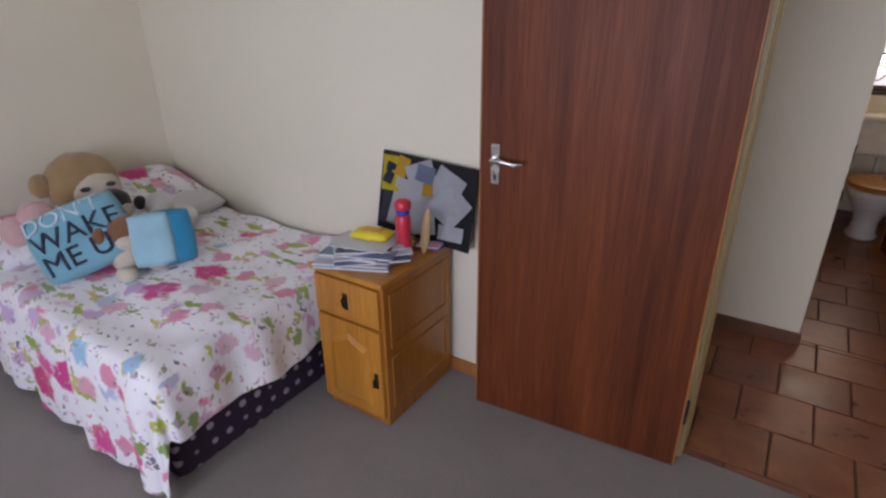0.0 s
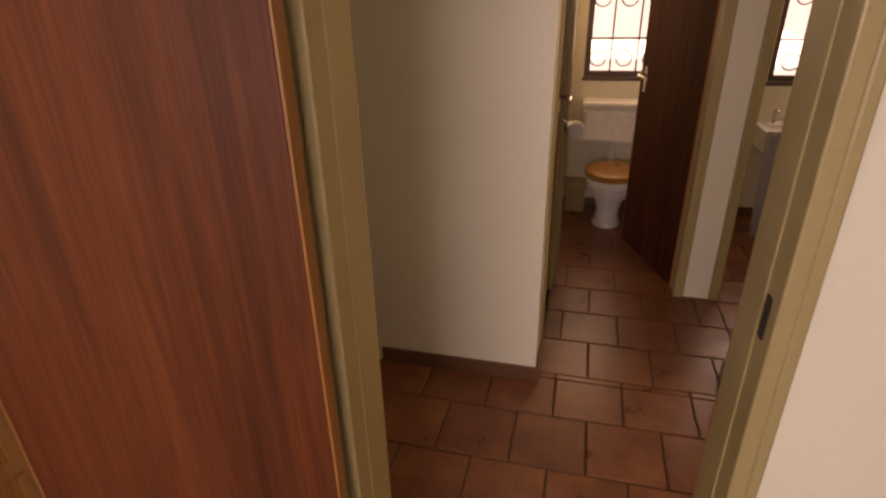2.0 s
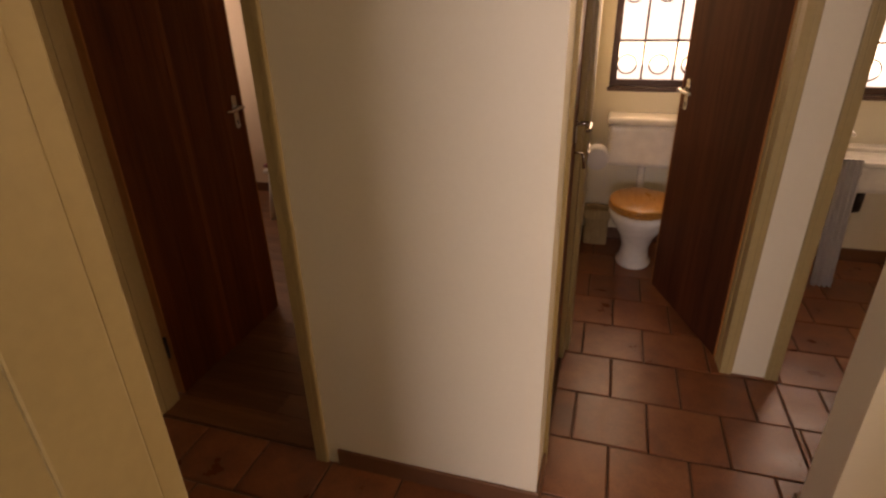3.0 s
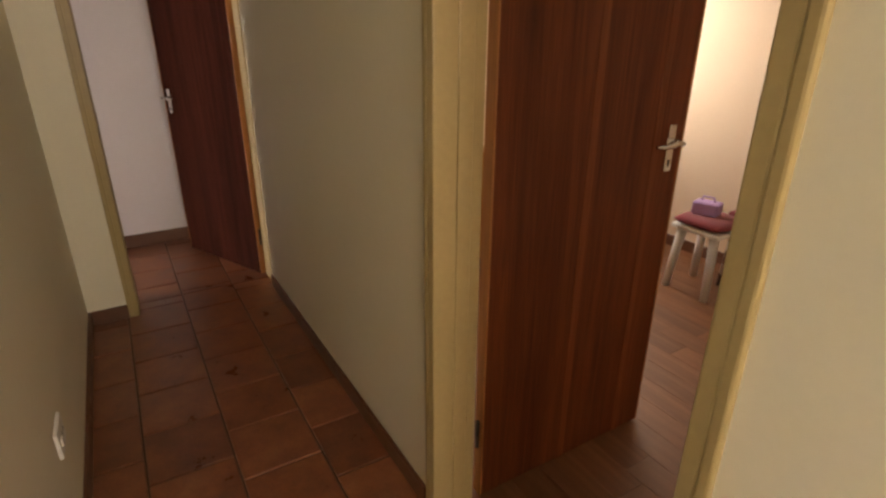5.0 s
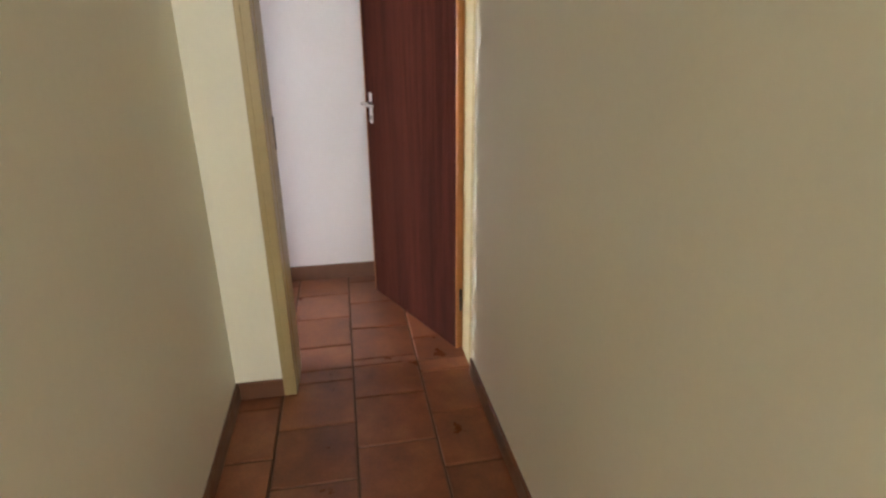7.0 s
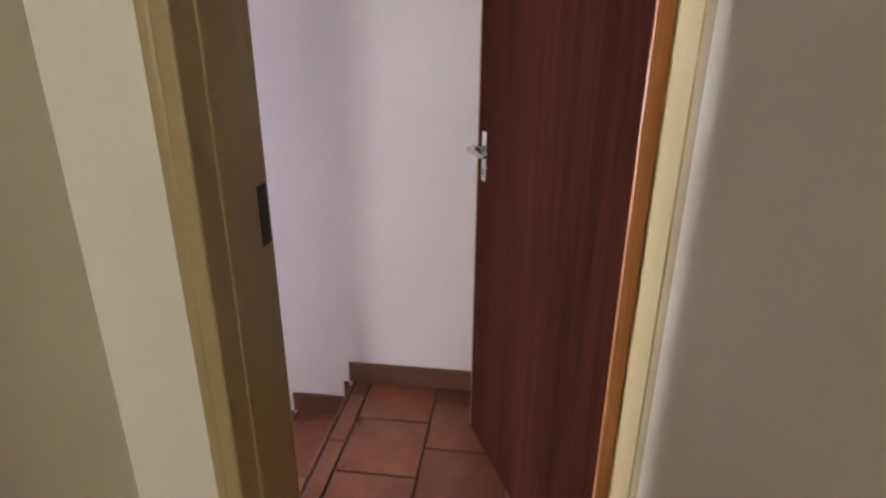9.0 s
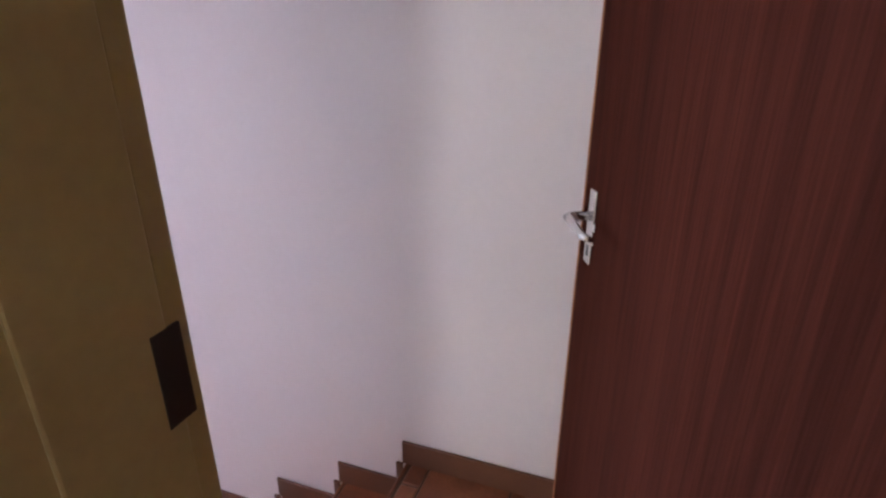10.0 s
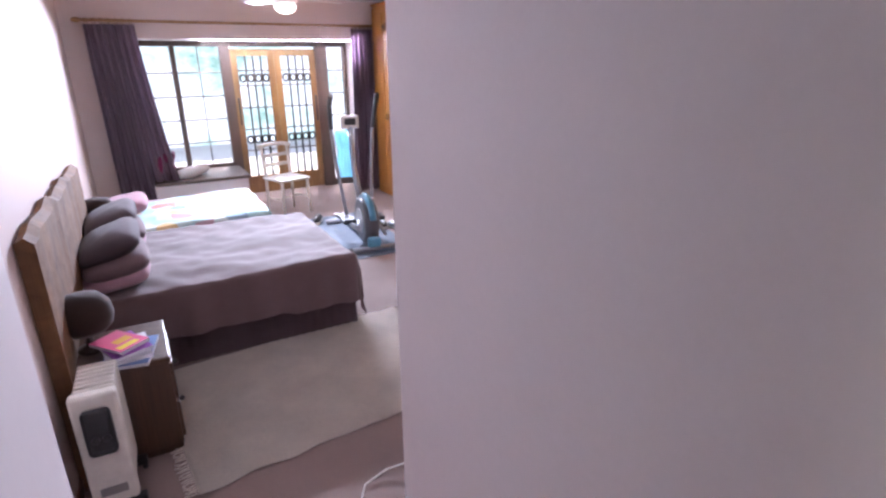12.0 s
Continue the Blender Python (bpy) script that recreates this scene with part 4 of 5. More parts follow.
steel_window("window_1", 0.08, 0.62, 1.0, 2.05, 2.35, 3, 4, "dark brown steel toilet window with burglar bars")
steel_window("window_2", 1.30, 1.80, 0.98, 2.05, 2.35, 2, 4, "dark brown steel bathroom window with burglar bars")
# Glowing panel behind the added passage window.
tagged(link("backdrop_added_window", boxm(3.4, -2.0, -0.2, 3.42, 1.2, 3.2), DAYGLOW), "glowing panel outside the added passage window", "backdrop", kind="structure")
tagged(link("backdrop_garden_side", boxm(-0.6, 3.2, -0.2, 3.0, 3.22, 3.2), DAYGLOW), "bright white daylight outside the small windows", "backdrop", kind="structure")

# ---- bathroom basin ----
bs = thing("wash_basin", "white ceramic wash basin on a wall", "wash basin", pose(1.27, 1.88, 0))
bm = boxm(0, 0, 0.55, 0.42, 0.40, 0.70, 0.03, seg=3)
part("bowl", bm, CERAMIC, bs)
bm = bmesh.new()
for x0, y0, x1, y1 in ((-0.012, -0.012, 0.432, 0.05), (-0.012, 0.30, 0.432, 0.41), (-0.012, 0.05, 0.05, 0.30), (0.37, 0.05, 0.432, 0.30)):
    box(bm, x0, y0, 0.695, x1, y1, 0.722, 0.008)
part("rim", bm, CERAMIC, bs)
part("tap", tube(bmesh.new(), [(0.1, 0.34, 0.72), (0.1, 0.34, 0.80), (0.1, 0.31, 0.815), (0.1, 0.24, 0.80)], 0.011, 10), CHROME, bs, "chrome tap")
part("waste_pipe", tube(bmesh.new(), [(0.2, 0.2, 0.55), (0.2, 0.2, 0.40), (0.2, 0.30, 0.36), (0.2, 0.42, 0.36)], 0.02, 10), DARK_METAL, bs)
cur = bmesh.new()
rows = []
for j in range(9):
    f = j / 8
    rows.append([cur.verts.new((1.245 + 0.11 * k / 24 + 0.02 * f, 1.865 - 0.03 * f + (0.006 + 0.008 * f) * math.sin(k * 1.1), 0.735 - 0.71 * f)) for k in range(25)])
for a, b in zip(rows, rows[1:]):
    for k in range(24):
        cur.faces.new((a[k], a[k + 1], b[k + 1], b[k])).smooth = True
bmesh.ops.solidify(cur, geom=cur.faces, thickness=0.006)
solid("bath_towel", cur, WHITE_COTTON, "white towel hanging from the basin edge", "towel")

# ---- play room ----
st = thing("plastic_stool", "white plastic stool with maroon seat pad", "stool", pose(-2.16, 2.17, 0))
for sx in (-1, 1):
    for sy in (-1, 1):
        bm = tube(bmesh.new(), [(sx * 0.13, sy * 0.13, 0.0), (sx * 0.10, sy * 0.10, 0.38)], [0.022, 0.028], 8)
        part("leg", bm, WHITE_PLASTIC, st)
part("seat", boxm(-0.15, -0.15, 0.37, 0.15, 0.15, 0.40, 0.012), WHITE_PLASTIC, st)
MAROON = fabric("maroon_fabric", (0.20, 0.035, 0.045), 0.9, 300)
part("seat_pad", pillow(bmesh.new(), 0.31, 0.31, 0.06, 14, 0, 1.0, pose(0, 0, 0.425)), MAROON, st, "maroon seat pad")
LILAC = simple("lilac_plastic", (0.42, 0.28, 0.55), 0.4)
lb = thing("toy_case", "lilac plastic toy case on the stool", "toy case", pose(-2.2, 2.17, 0.452, 0, 0, 15))
part("case", boxm(-0.07, -0.05, 0, 0.07, 0.05, 0.075, 0.012), LILAC, lb)
part("case_handle", tube(bmesh.new(), [(-0.035, 0, 0.073), (-0.03, 0, 0.10), (0.03, 0, 0.10), (0.035, 0, 0.073)], 0.006, 8), LILAC, lb)
ch2 = thing("maroon_chair", "small metal chair with maroon seat and printed cushion", "chair", pose(-1.98, 2.42, 0))
for sx in (-1, 1):
    for sy in (-1, 1):
        part("leg", tube(bmesh.new(), [(sx * 0.14, sy * 0.12, 0), (sx * 0.12, sy * 0.11, 0.42)], 0.011, 8), CHROME, ch2)
part("seat", boxm(-0.16, -0.14, 0.42, 0.16, 0.14, 0.47, 0.015), MAROON, ch2)
SILVER = paint("silver_grey_print", (0.30, 0.32, 0.38), 0.4, 22, 14, 0.5, 0.1)
solid("printed_bag", pillow(bmesh.new(), 0.26, 0.24, 0.10, 14, 0, 6.0), SILVER, "silver grey printed bag on the chair", "bag", pose(-1.98, 2.46, 0.595, 75, 0, 8))
DENIM = fabric("lavender_blue_fabric", (0.22, 0.24, 0.42), 0.9, 300)
cr = thing("storage_box", "lavender blue fabric storage box on the floor", "storage box", pose(-1.74, 2.24, 0, 0, 0, 8))
part("box_body", boxm(-0.12, -0.12, 0.002, 0.14, 0.12, 0.27, 0.012), DENIM, cr)
part("box_rim", boxm(-0.127, -0.127, 0.262, 0.147, 0.127, 0.285, 0.006), BLACK, cr, "dark box rim")
plush2 = bmesh.new()
for at, size, mi in (((-1.78, 2.20, 0.345), (0.075, 0.07, 0.065), 0), ((-1.76, 2.22, 0.42), (0.055, 0.055, 0.05), 0), ((-1.80, 2.24, 0.465), (0.02, 0.02, 0.025), 0), ((-1.72, 2.24, 0.465), (0.02, 0.02, 0.025), 0), ((-1.66, 2.25, 0.335), (0.06, 0.06, 0.05), 1)):
    blob(plush2, at, size, 10, mi, 0.1)
solid("soft_toy", plush2, [WHITE_P, BROWN_P], "white and brown plush toys in the box", "soft toy")
shelf = thing("toy_shelf", "low wooden shelf with colourful toys below window", "shelf", pose(-3.34, 1.30, 0))
part("side_board", boxm(0, 0, 0, 0.30, 0.02, 0.72), PINE, shelf)
part("side_board", boxm(0, 0.88, 0, 0.30, 0.90, 0.72), PINE, shelf)
for z in (0.05, 0.36, 0.70):
    part("shelf_board", boxm(0, 0.02, z, 0.30, 0.88, z + 0.02), PINE, shelf)
for k, (mat, y, z, w, h) in enumerate(((RED, 0.1, 0.07, 0.16, 0.2), (ORANGE, 0.3, 0.07, 0.2, 0.16), (BLUE, 0.55, 0.07, 0.2, 0.22), (YELLOW, 0.1, 0.38, 0.2, 0.2), (RED, 0.34, 0.38, 0.14, 0.24), (LBLUE_P, 0.55, 0.38, 0.22, 0.18), (PINK_P, 0.2, 0.72, 0.2, 0.12), (BLUE_P, 0.5, 0.72, 0.2, 0.15))):
    solid("toy_block", boxm(-0.1, 0, 0, 0.1, w, h, 0.015), mat, "coloured toy box on the shelf", "toy", pose(-3.18, 1.30 + y, z), "toys on the shelf")
wy = tagged(new("window_3"), "white painted window of the play room", "window", kind="structure")
bm = bmesh.new()
for a, b, c, d in ((1.5, 1.55, 0.85, 2.0), (2.5, 2.55, 0.85, 2.0), (1.55, 2.5, 0.85, 0.9), (1.55, 2.5, 1.95, 2.0), (2.0, 2.04, 0.9, 1.95)):
    box(bm, -3.45, a, c, -3.40, b, d, 0.003)
part("window_frame", bm, FRAME, wy)
for z in (1.1, 1.3, 1.5, 1.7):
    part("glazing_bar", boxm(-3.435, 1.55, z, -3.415, 2.5, z + 0.015), FRAME, wy)
tagged(link("backdrop_play_room", boxm(-5.3, 0.9, 0.0, -5.28, 3.4, 3.0), DAYGLOW), "bright daylight outside the play room window", "backdrop", kind="structure")

# ---- large bedroom: garden window and doors ----
TIMBER = wood("dark_grey_brown_timber", (0.075, 0.05, 0.04), (0.14, 0.10, 0.08), 0.45)
TIMBER_L = wood("honey_brown_timber", (0.24, 0.13, 0.05), (0.40, 0.23, 0.09), 0.4)
YW = -8.78


def member(parent, name, x0, x1, z0, z1, mat, d=0.03, y=YW):
    return part(name, boxm(x0, y - d, z0, x1, y + d, z1, 0.004, seg=1), mat, parent)


w4 = tagged(new("window_4"), "wide timber garden window with small panes and sidelight", "window", kind="structure")
Z0W, Z1W, TOPW = -0.06, 1.50, 1.60
member(w4, "window_frame", -6.98, -4.12, 1.53, TOPW, TIMBER, 0.04)
member(w4, "window_frame", -4.19, -4.12, Z0W, 1.53, TIMBER, 0.04)
member(w4, "window_frame", -5.32, -5.19, M, 1.53, TIMBER, 0.05)
member(w4, "window_frame", -6.67, -6.50, M, 1.53, TIMBER, 0.05)
member(w4, "window_frame", -6.98, -6.92, M, 1.53, TIMBER, 0.04)
member(w4, "window_sill", -5.19, -4.19, Z0W - 0.03, Z0W + 0.04, TIMBER, 0.04)
member(w4, "mullion", -4.65, -4.585, Z0W + 0.04, 1.53, TIMBER, 0.035)
member(w4, "window_frame", -6.92, -6.67, M, M + 0.1, TIMBER, 0.04)
for a, b in ((-4.585, -4.19), (-5.19, -4.65)):
    for k in range(1, 5):
        z = Z0W + 0.04 + 1.53 * k / 5
        member(w4, "glazing_bar", a, b, z - 0.009, z + 0.009, TIMBER, 0.015)
member(w4, "glazing_bar", -4.925, -4.912, Z0W + 0.04, 1.53, TIMBER, 0.012)
for k in range(1, 6):
    z = M + 0.1 + 1.94 * k / 6
    member(w4, "glazing_bar", -6.92, -6.67, z - 0.009, z + 0.009, TIMBER, 0.015)
for a, b, c, d in ((-5.19, -4.19, Z0W, 1.53), (-6.92, -6.67, M + 0.1, 1.53)):
    pane = part("pane", boxm(a, YW - 0.004, c, b, YW + 0.004, d), GLASS, w4)
    pane.visible_shadow = False
part("window_handle", tube(bmesh.new(), [(-4.60, YW + 0.04, 0.55), (-4.60, YW + 0.06, 0.56), (-4.60, YW + 0.06, 0.70)], 0.008, 8), DARK_METAL, w4)


def garden_door(name, x0, x1, label, hand):
    d = tagged(new(name), label, "door", kind="structure")
    member(d, "stile", x0, x0 + 0.085, M + 0.01, 1.50, TIMBER_L, 0.022)
    member(d, "stile", x1 - 0.085, x1, M + 0.01, 1.50, TIMBER_L, 0.022)
    member(d, "rail", x0 + 0.085, x1 - 0.085, M + 0.01, M + 0.26, TIMBER_L, 0.022)
    member(d, "rail", x0 + 0.085, x1 - 0.085, 1.41, 1.50, TIMBER_L, 0.022)
    a, b = x0 + 0.085, x1 - 0.085
    for z in (0.12, 0.42, 0.72, 1.02, 1.22):
        member(d, "glazing_bar", a, b, z - 0.009, z + 0.009, TIMBER, 0.014)
    for z in (0.28, 1.12):
        for k in range(4):
            x = a + (b - a) * (k + 0.5) / 4
            pts = [(x + 0.04 * math.cos(q), YW + 0.035, z + 0.05 * math.sin(q)) for q in np.linspace(0, 2 * math.pi, 11)]
            part("gate_scroll", tube(bmesh.new(), pts, 0.014, 6, cap=False), DARK_METAL, d, "dark scrolled security bar")
    for k in range(1, 4):
        x = a + (b - a) * k / 4
        part("gate_bar", tube(bmesh.new(), [(x, YW + 0.035, M + 0.26), (x, YW + 0.035, 1.41)], 0.013, 6), DARK_METAL, d, "dark security bar")
    pane = part("pane", boxm(a, YW - 0.004, M + 0.26, b, YW + 0.004, 1.41), GLASS, d)
    pane.visible_shadow = False
    hx = x0 + 0.04 if hand else x1 - 0.04
    part("handle", tube(bmesh.new(), [(hx, YW + 0.022, 0.5), (hx, YW + 0.06, 0.5), (hx, YW + 0.06, 0.85), (hx, YW + 0.022, 0.85)], 0.012, 8), BLACK, d, "long black pull handle")
    return d


garden_door("door_6", -5.908, -5.322, "honey brown glazed garden door with security scrolls", False)
garden_door("door_7", -6.498, -5.912, "honey brown glazed garden door with black handle", True)

GARDEN = glow("sunlit_garden", [(0.30, (0.25, 0.45, 0.36)), (0.42, (0.55, 0.78, 0.74)), (0.52, (0.85, 0.96, 0.98)), (0.70, (1.0, 1.0, 1.0))], 1.1, 0.8, (1, 1, 1.4))
PAVE = paint("sunlit_paving", (0.55, 0.52, 0.47), 0.85, 30, 1.0, 0.1, 0.3)
tagged(link("backdrop_garden", boxm(-16, -15.02, -0.6, 4, -15.0, 7.0), GARDEN), "bright sunlit garden foliage beyond the window", "backdrop", kind="structure")
structure("ground", boxm(-60, -80, -0.9, 60, -8.86, M - 0.06), PAVE, "pale sunlit paving outside", "ground")

seat = thing("window_seat", "white built-in window seat with dark wooden top", "window seat")
part("front_panel", boxm(-5.22, -8.74, M, -4.125, -7.93, -0.10, 0.006), MAUVE, seat)
part("seat_board", boxm(-5.25, -8.74, -0.10, -4.13, -7.90, -0.06, 0.008), TIMBER, seat, "dark wooden seat board")
PLUM = fabric("plum_velvet", (0.26, 0.045, 0.12), 0.85, 400)
bed_pillow(pose(-4.28, -8.22, 0.12, 62, 0, 62), 0.36, 0.34, 0.12, PLUM, "plum coloured scatter cushion on the window seat", 4.4, "cushion", "cushion")
bed_pillow(pose(-4.58, -8.2, 0.0, 8, 10, 20), 0.40, 0.30, 0.13, WHITE_COTTON, "white cushion lying on the window seat", 5.4, "cushion", "cushion")

CURT, t_, b_ = nodes_of("dusky_purple_curtain")
v_ = coords(t_, (40, 40, 1))
n_ = noise_of(t_, v_, 1.5, 3)
t_.links.new(ramp(t_, n_, [(0.3, (0.16, 0.11, 0.15)), (0.7, (0.28, 0.195, 0.26))]), b_.inputs["Base Color"])
b_.inputs["Roughness"].default_value, b_.inputs["Sheen Weight"].default_value = 0.8, 0.4
b_.inputs["Transmission Weight"].default_value = 0.0


def curtain(name, x0, x1, spread, label):
    """A pleated curtain, wider and looser towards its hem."""
    cu = thing(name, label, "curtain", group="curtains of the garden window")
    bm, n, rows = bmesh.new(), 90, []
    for j in range(19):
        f = j / 18
        z = 1.74 - f * (1.74 - M - 0.02)
        row = []
        for k in range(n + 1):
            u = k / n
            a, b = x0 - spread[0] * f**1.3, x1 + spread[1] * f**1.3
            amp = 0.022 + 0.03 * f
            row.append(bm.verts.new((a + (b - a) * u, -8.05 + amp * math.sin(u * 44 + 0.6 * math.sin(5 * f)) + 0.018 * math.sin(u * 13 + 3 * f), z)))
        rows.append(row)
    for a, b in zip(rows, rows[1:]):
        for k in range(n):
            bm.faces.new((a[k], a[k + 1], b[k + 1], b[k])).smooth = True
    bmesh.ops.solidify(bm, geom=bm.faces, thickness=0.004)
    part("cloth", bm, CURT, cu)
    bm = bmesh.new()
    for k in range(7):
        x = x0 + (x1 - x0) * (k + 0.5) / 7
        tube(bm, [(x + 0.018 * math.cos(q), -8.05, 1.775 + 0.028 * math.sin(q)) for q in np.linspace(0, 2 * math.pi, 11)], 0.004, 5, cap=False)
    part("rings", bm, TIMBER_L, cu, "wooden curtain rings")
    return cu


curtain("curtain", -4.22, -3.72, (0.26, -0.04), "dusky purple pleated curtain hanging to the floor")
curtain("curtain", -7.20, -6.80, (0.0, 0.06), "dusky purple pleated curtain beside the cupboard")
rod = thing("curtain_rod", "long wooden curtain rod with finials and brackets", "curtain rod")
part("rod", tube(bmesh.new(), [(-7.2, -8.05, 1.78), (-3.70, -8.05, 1.78)], 0.016, 10), TIMBER_L, rod)
part("finial", blob(bmesh.new(), (-3.67, -8.05, 1.78), (0.05, 0.028, 0.028), 10), TIMBER_L, rod)
for x in (-3.75, -5.55, -7.0):
    part("bracket", boxm(x - 0.015, -8.2, 1.765, x + 0.015, -8.06, 1.795, 0.004), TIMBER_L, rod)

# ---- large bedroom: beds ----
SPREAD = fabric("mauve_brown_bedspread", (0.125, 0.080, 0.080), 0.85, 260, 0.12, 0.5, 0.35, 3.0)
VALANCE = fabric("mauve_brown_valance", (0.13, 0.09, 0.10), 0.9, 300, 0.1)
b2 = thing("bed", "double bed with mauve-brown bedspread and valance", "bed")
part("base", boxm(-5.20, -5.40, M + 0.03, -3.58, -4.08, M + 0.30, 0.01), VALANCE, b2, "purple-grey gathered valance")
part("mattress", boxm(-5.22, -5.42, M + 0.30, -3.58, -4.06, M + 0.50, 0.04), WHITE_PLASTIC, b2)
bm = drape(bmesh.new(), -5.20, -3.60, -5.40, -4.08, M + 0.53, (0.40, 0.0, 0.36, 0.36), 0.03, 0.012, 0.026, 2.1, M + 0.02)
part("bedspread", bm, SPREAD, b2, "mauve-brown quilted bedspread")
bm, rows = bmesh.new(), []
for z, o in ((M + 0.32, 0.0), (M + 0.01, 0.025)):
    rows.append([bm.verts.new((-5.20 + 1.6 * k / 120, -4.065 + o + 0.006 * math.sin(k * 1.3), z)) for k in range(121)])
for k in range(120):
    bm.faces.new((rows[0][k], rows[0][k + 1], rows[1][k + 1], rows[1][k])).smooth = True
bmesh.ops.solidify(bm, geom=bm.faces, thickness=0.003)
part("valance", bm, VALANCE, b2, "purple-grey pleated valance")
SLAB = wood("rough_brown_log_slab", (0.07, 0.030, 0.010), (0.20, 0.095, 0.035), 0.75, (4, 9, 9), (2, 4, 4))
hb = thing("headboard", "rough brown timber slab headboard standing against wall", "headboard")
bm, sec = bmesh.new(), []
for k in range(25):
    y = -3.08 - 2.44 * k / 24
    top = 0.71 - 0.10 * k / 24 + 0.035 * noise.noise(Vector((y * 4, 0, 0)))
    sec.append([bm.verts.new(p) for p in ((-3.505, y, M), (-3.57, y, M), (-3.575 + 0.012 * noise.noise(Vector((y * 6, 3, 0))), y, top - 0.03), (-3.54, y, top), (-3.505, y, top - 0.02))])
for a, b in zip(sec, sec[1:]):
    for k in range(5):
        bm.faces.new((a[k], a[(k + 1) % 5], b[(k + 1) % 5], b[k]))
bm.faces.new(sec[0][::-1])
bm.faces.new(sec[-1])
part("slab", bm, SLAB, hb)
CHAR = fabric("charcoal_plum_cotton", (0.075, 0.055, 0.065), 0.9, 400, 0.1)
DUSK = fabric("dusky_pink_cotton", (0.42, 0.25, 0.30), 0.9, 400, 0.08)
MAUVE_C = fabric("mauve_cotton", (0.17, 0.115, 0.125), 0.9, 400, 0.1)
for y in (-4.42, -5.05):
    bed_pillow(pose(-3.745, y, 0.085, 0, 6, 0), 0.38, 0.64, 0.15, DUSK, "dusky pink pillow under darker pillows", y)
    bed_pillow(pose(-3.75, y + 0.02, 0.165, 0, 8, 3), 0.38, 0.62, 0.15, MAUVE_C, "mauve-brown pillow on the bed", y + 3)
    bed_pillow(pose(-3.74, y - 0.02, 0.26, 0, 20, 0), 0.36, 0.60, 0.15, CHAR, "dark charcoal pillow leaning on the headboard", y + 7)


def patchwork(name):
    m, t, b = nodes_of(name)
    vo = add(t, "ShaderNodeTexVoronoi", Scale=6.5, Randomness=0.55)
    t.links.new(coords(t), vo.inputs["Vector"])
    sep = t.nodes.new("ShaderNodeSeparateColor")
    t.links.new(vo.outputs["Color"], sep.inputs[0])
    c = ramp(t, sep.outputs[0], [(0.0, (0.30, 0.58, 0.60)), (0.28, (0.42, 0.66, 0.62)), (0.45, (0.66, 0.72, 0.66)), (0.62, (0.74, 0.55, 0.10)), (0.74, (0.72, 0.14, 0.10)), (0.82, (0.14, 0.25, 0.36)), (0.9, (0.4, 0.62, 0.62))])
    c = mix(t, 0.25, c, ramp(t, noise_of(t, coords(t), 3, 4), [(0.3, (0.3, 0.5, 0.55)), (0.7, (0.8, 0.8, 0.75))]))
    t.links.new(c, b.inputs["Base Color"])
    b.inputs["Roughness"].default_value = 0.85
    bump_to(t, b, noise_of(t, coords(t), 30, 3), 0.3, 0.01)
    return m


b3 = thing("bed", "single bed with turquoise patchwork quilt under window", "bed")
part("base", boxm(-5.0, -6.92, M + 0.02, -3.55, -5.82, M + 0.28, 0.01), VALANCE, b3)
part("mattress", boxm(-5.02, -6.94, M + 0.28, -3.55, -5.80, M + 0.46, 0.04), WHITE_PLASTIC, b3)
bm = drape(bmesh.new(), -5.0, -3.57, -6.92, -5.82, M + 0.485, (0.26, 0.0, 0.26, 0.26), 0.035, 0.012, 0.025, 4.4, M + 0.02)
part("quilt", bm, patchwork("patchwork_quilt_cotton"), b3, "turquoise patchwork quilt with coloured border")
bed_pillow(pose(-3.80, -6.36, 0.06, 0, 10, 0), 0.42, 0.60, 0.15, DUSK, "pale pink pillow on the quilt", 2.7)

# ---- large bedroom: nightstand, lamps, heater ----
DARKWOOD = wood("dark_stained_wood", (0.045, 0.022, 0.012), (0.10, 0.05, 0.026), 0.4)
n2 = thing("bedside_chest", "dark stained bedside chest with magazines on it", "nightstand", pose(-3.95, -3.60, M))
part("body", boxm(0.01, 0, 0.04, 0.41, 0.43, 0.50, 0.006), DARKWOOD, n2)
part("top", boxm(0.0, -0.01, 0.50, 0.43, 0.445, 0.53, 0.008), DARKWOOD, n2)
part("plinth", boxm(0.015, 0.01, 0.0, 0.40, 0.42, 0.04), DARKWOOD, n2)
for z0, z1 in ((0.06, 0.26), (0.28, 0.48)):
    dd = part("drawer", boxm(-0.004, 0.02, z0, 0.012, 0.41, z1, 0.006), DARKWOOD, n2)
    part("knob", blob(bmesh.new(), (-0.016, 0.215, (z0 + z1) / 2), (0.014, 0.014, 0.014), 8), DARK_METAL, dd)
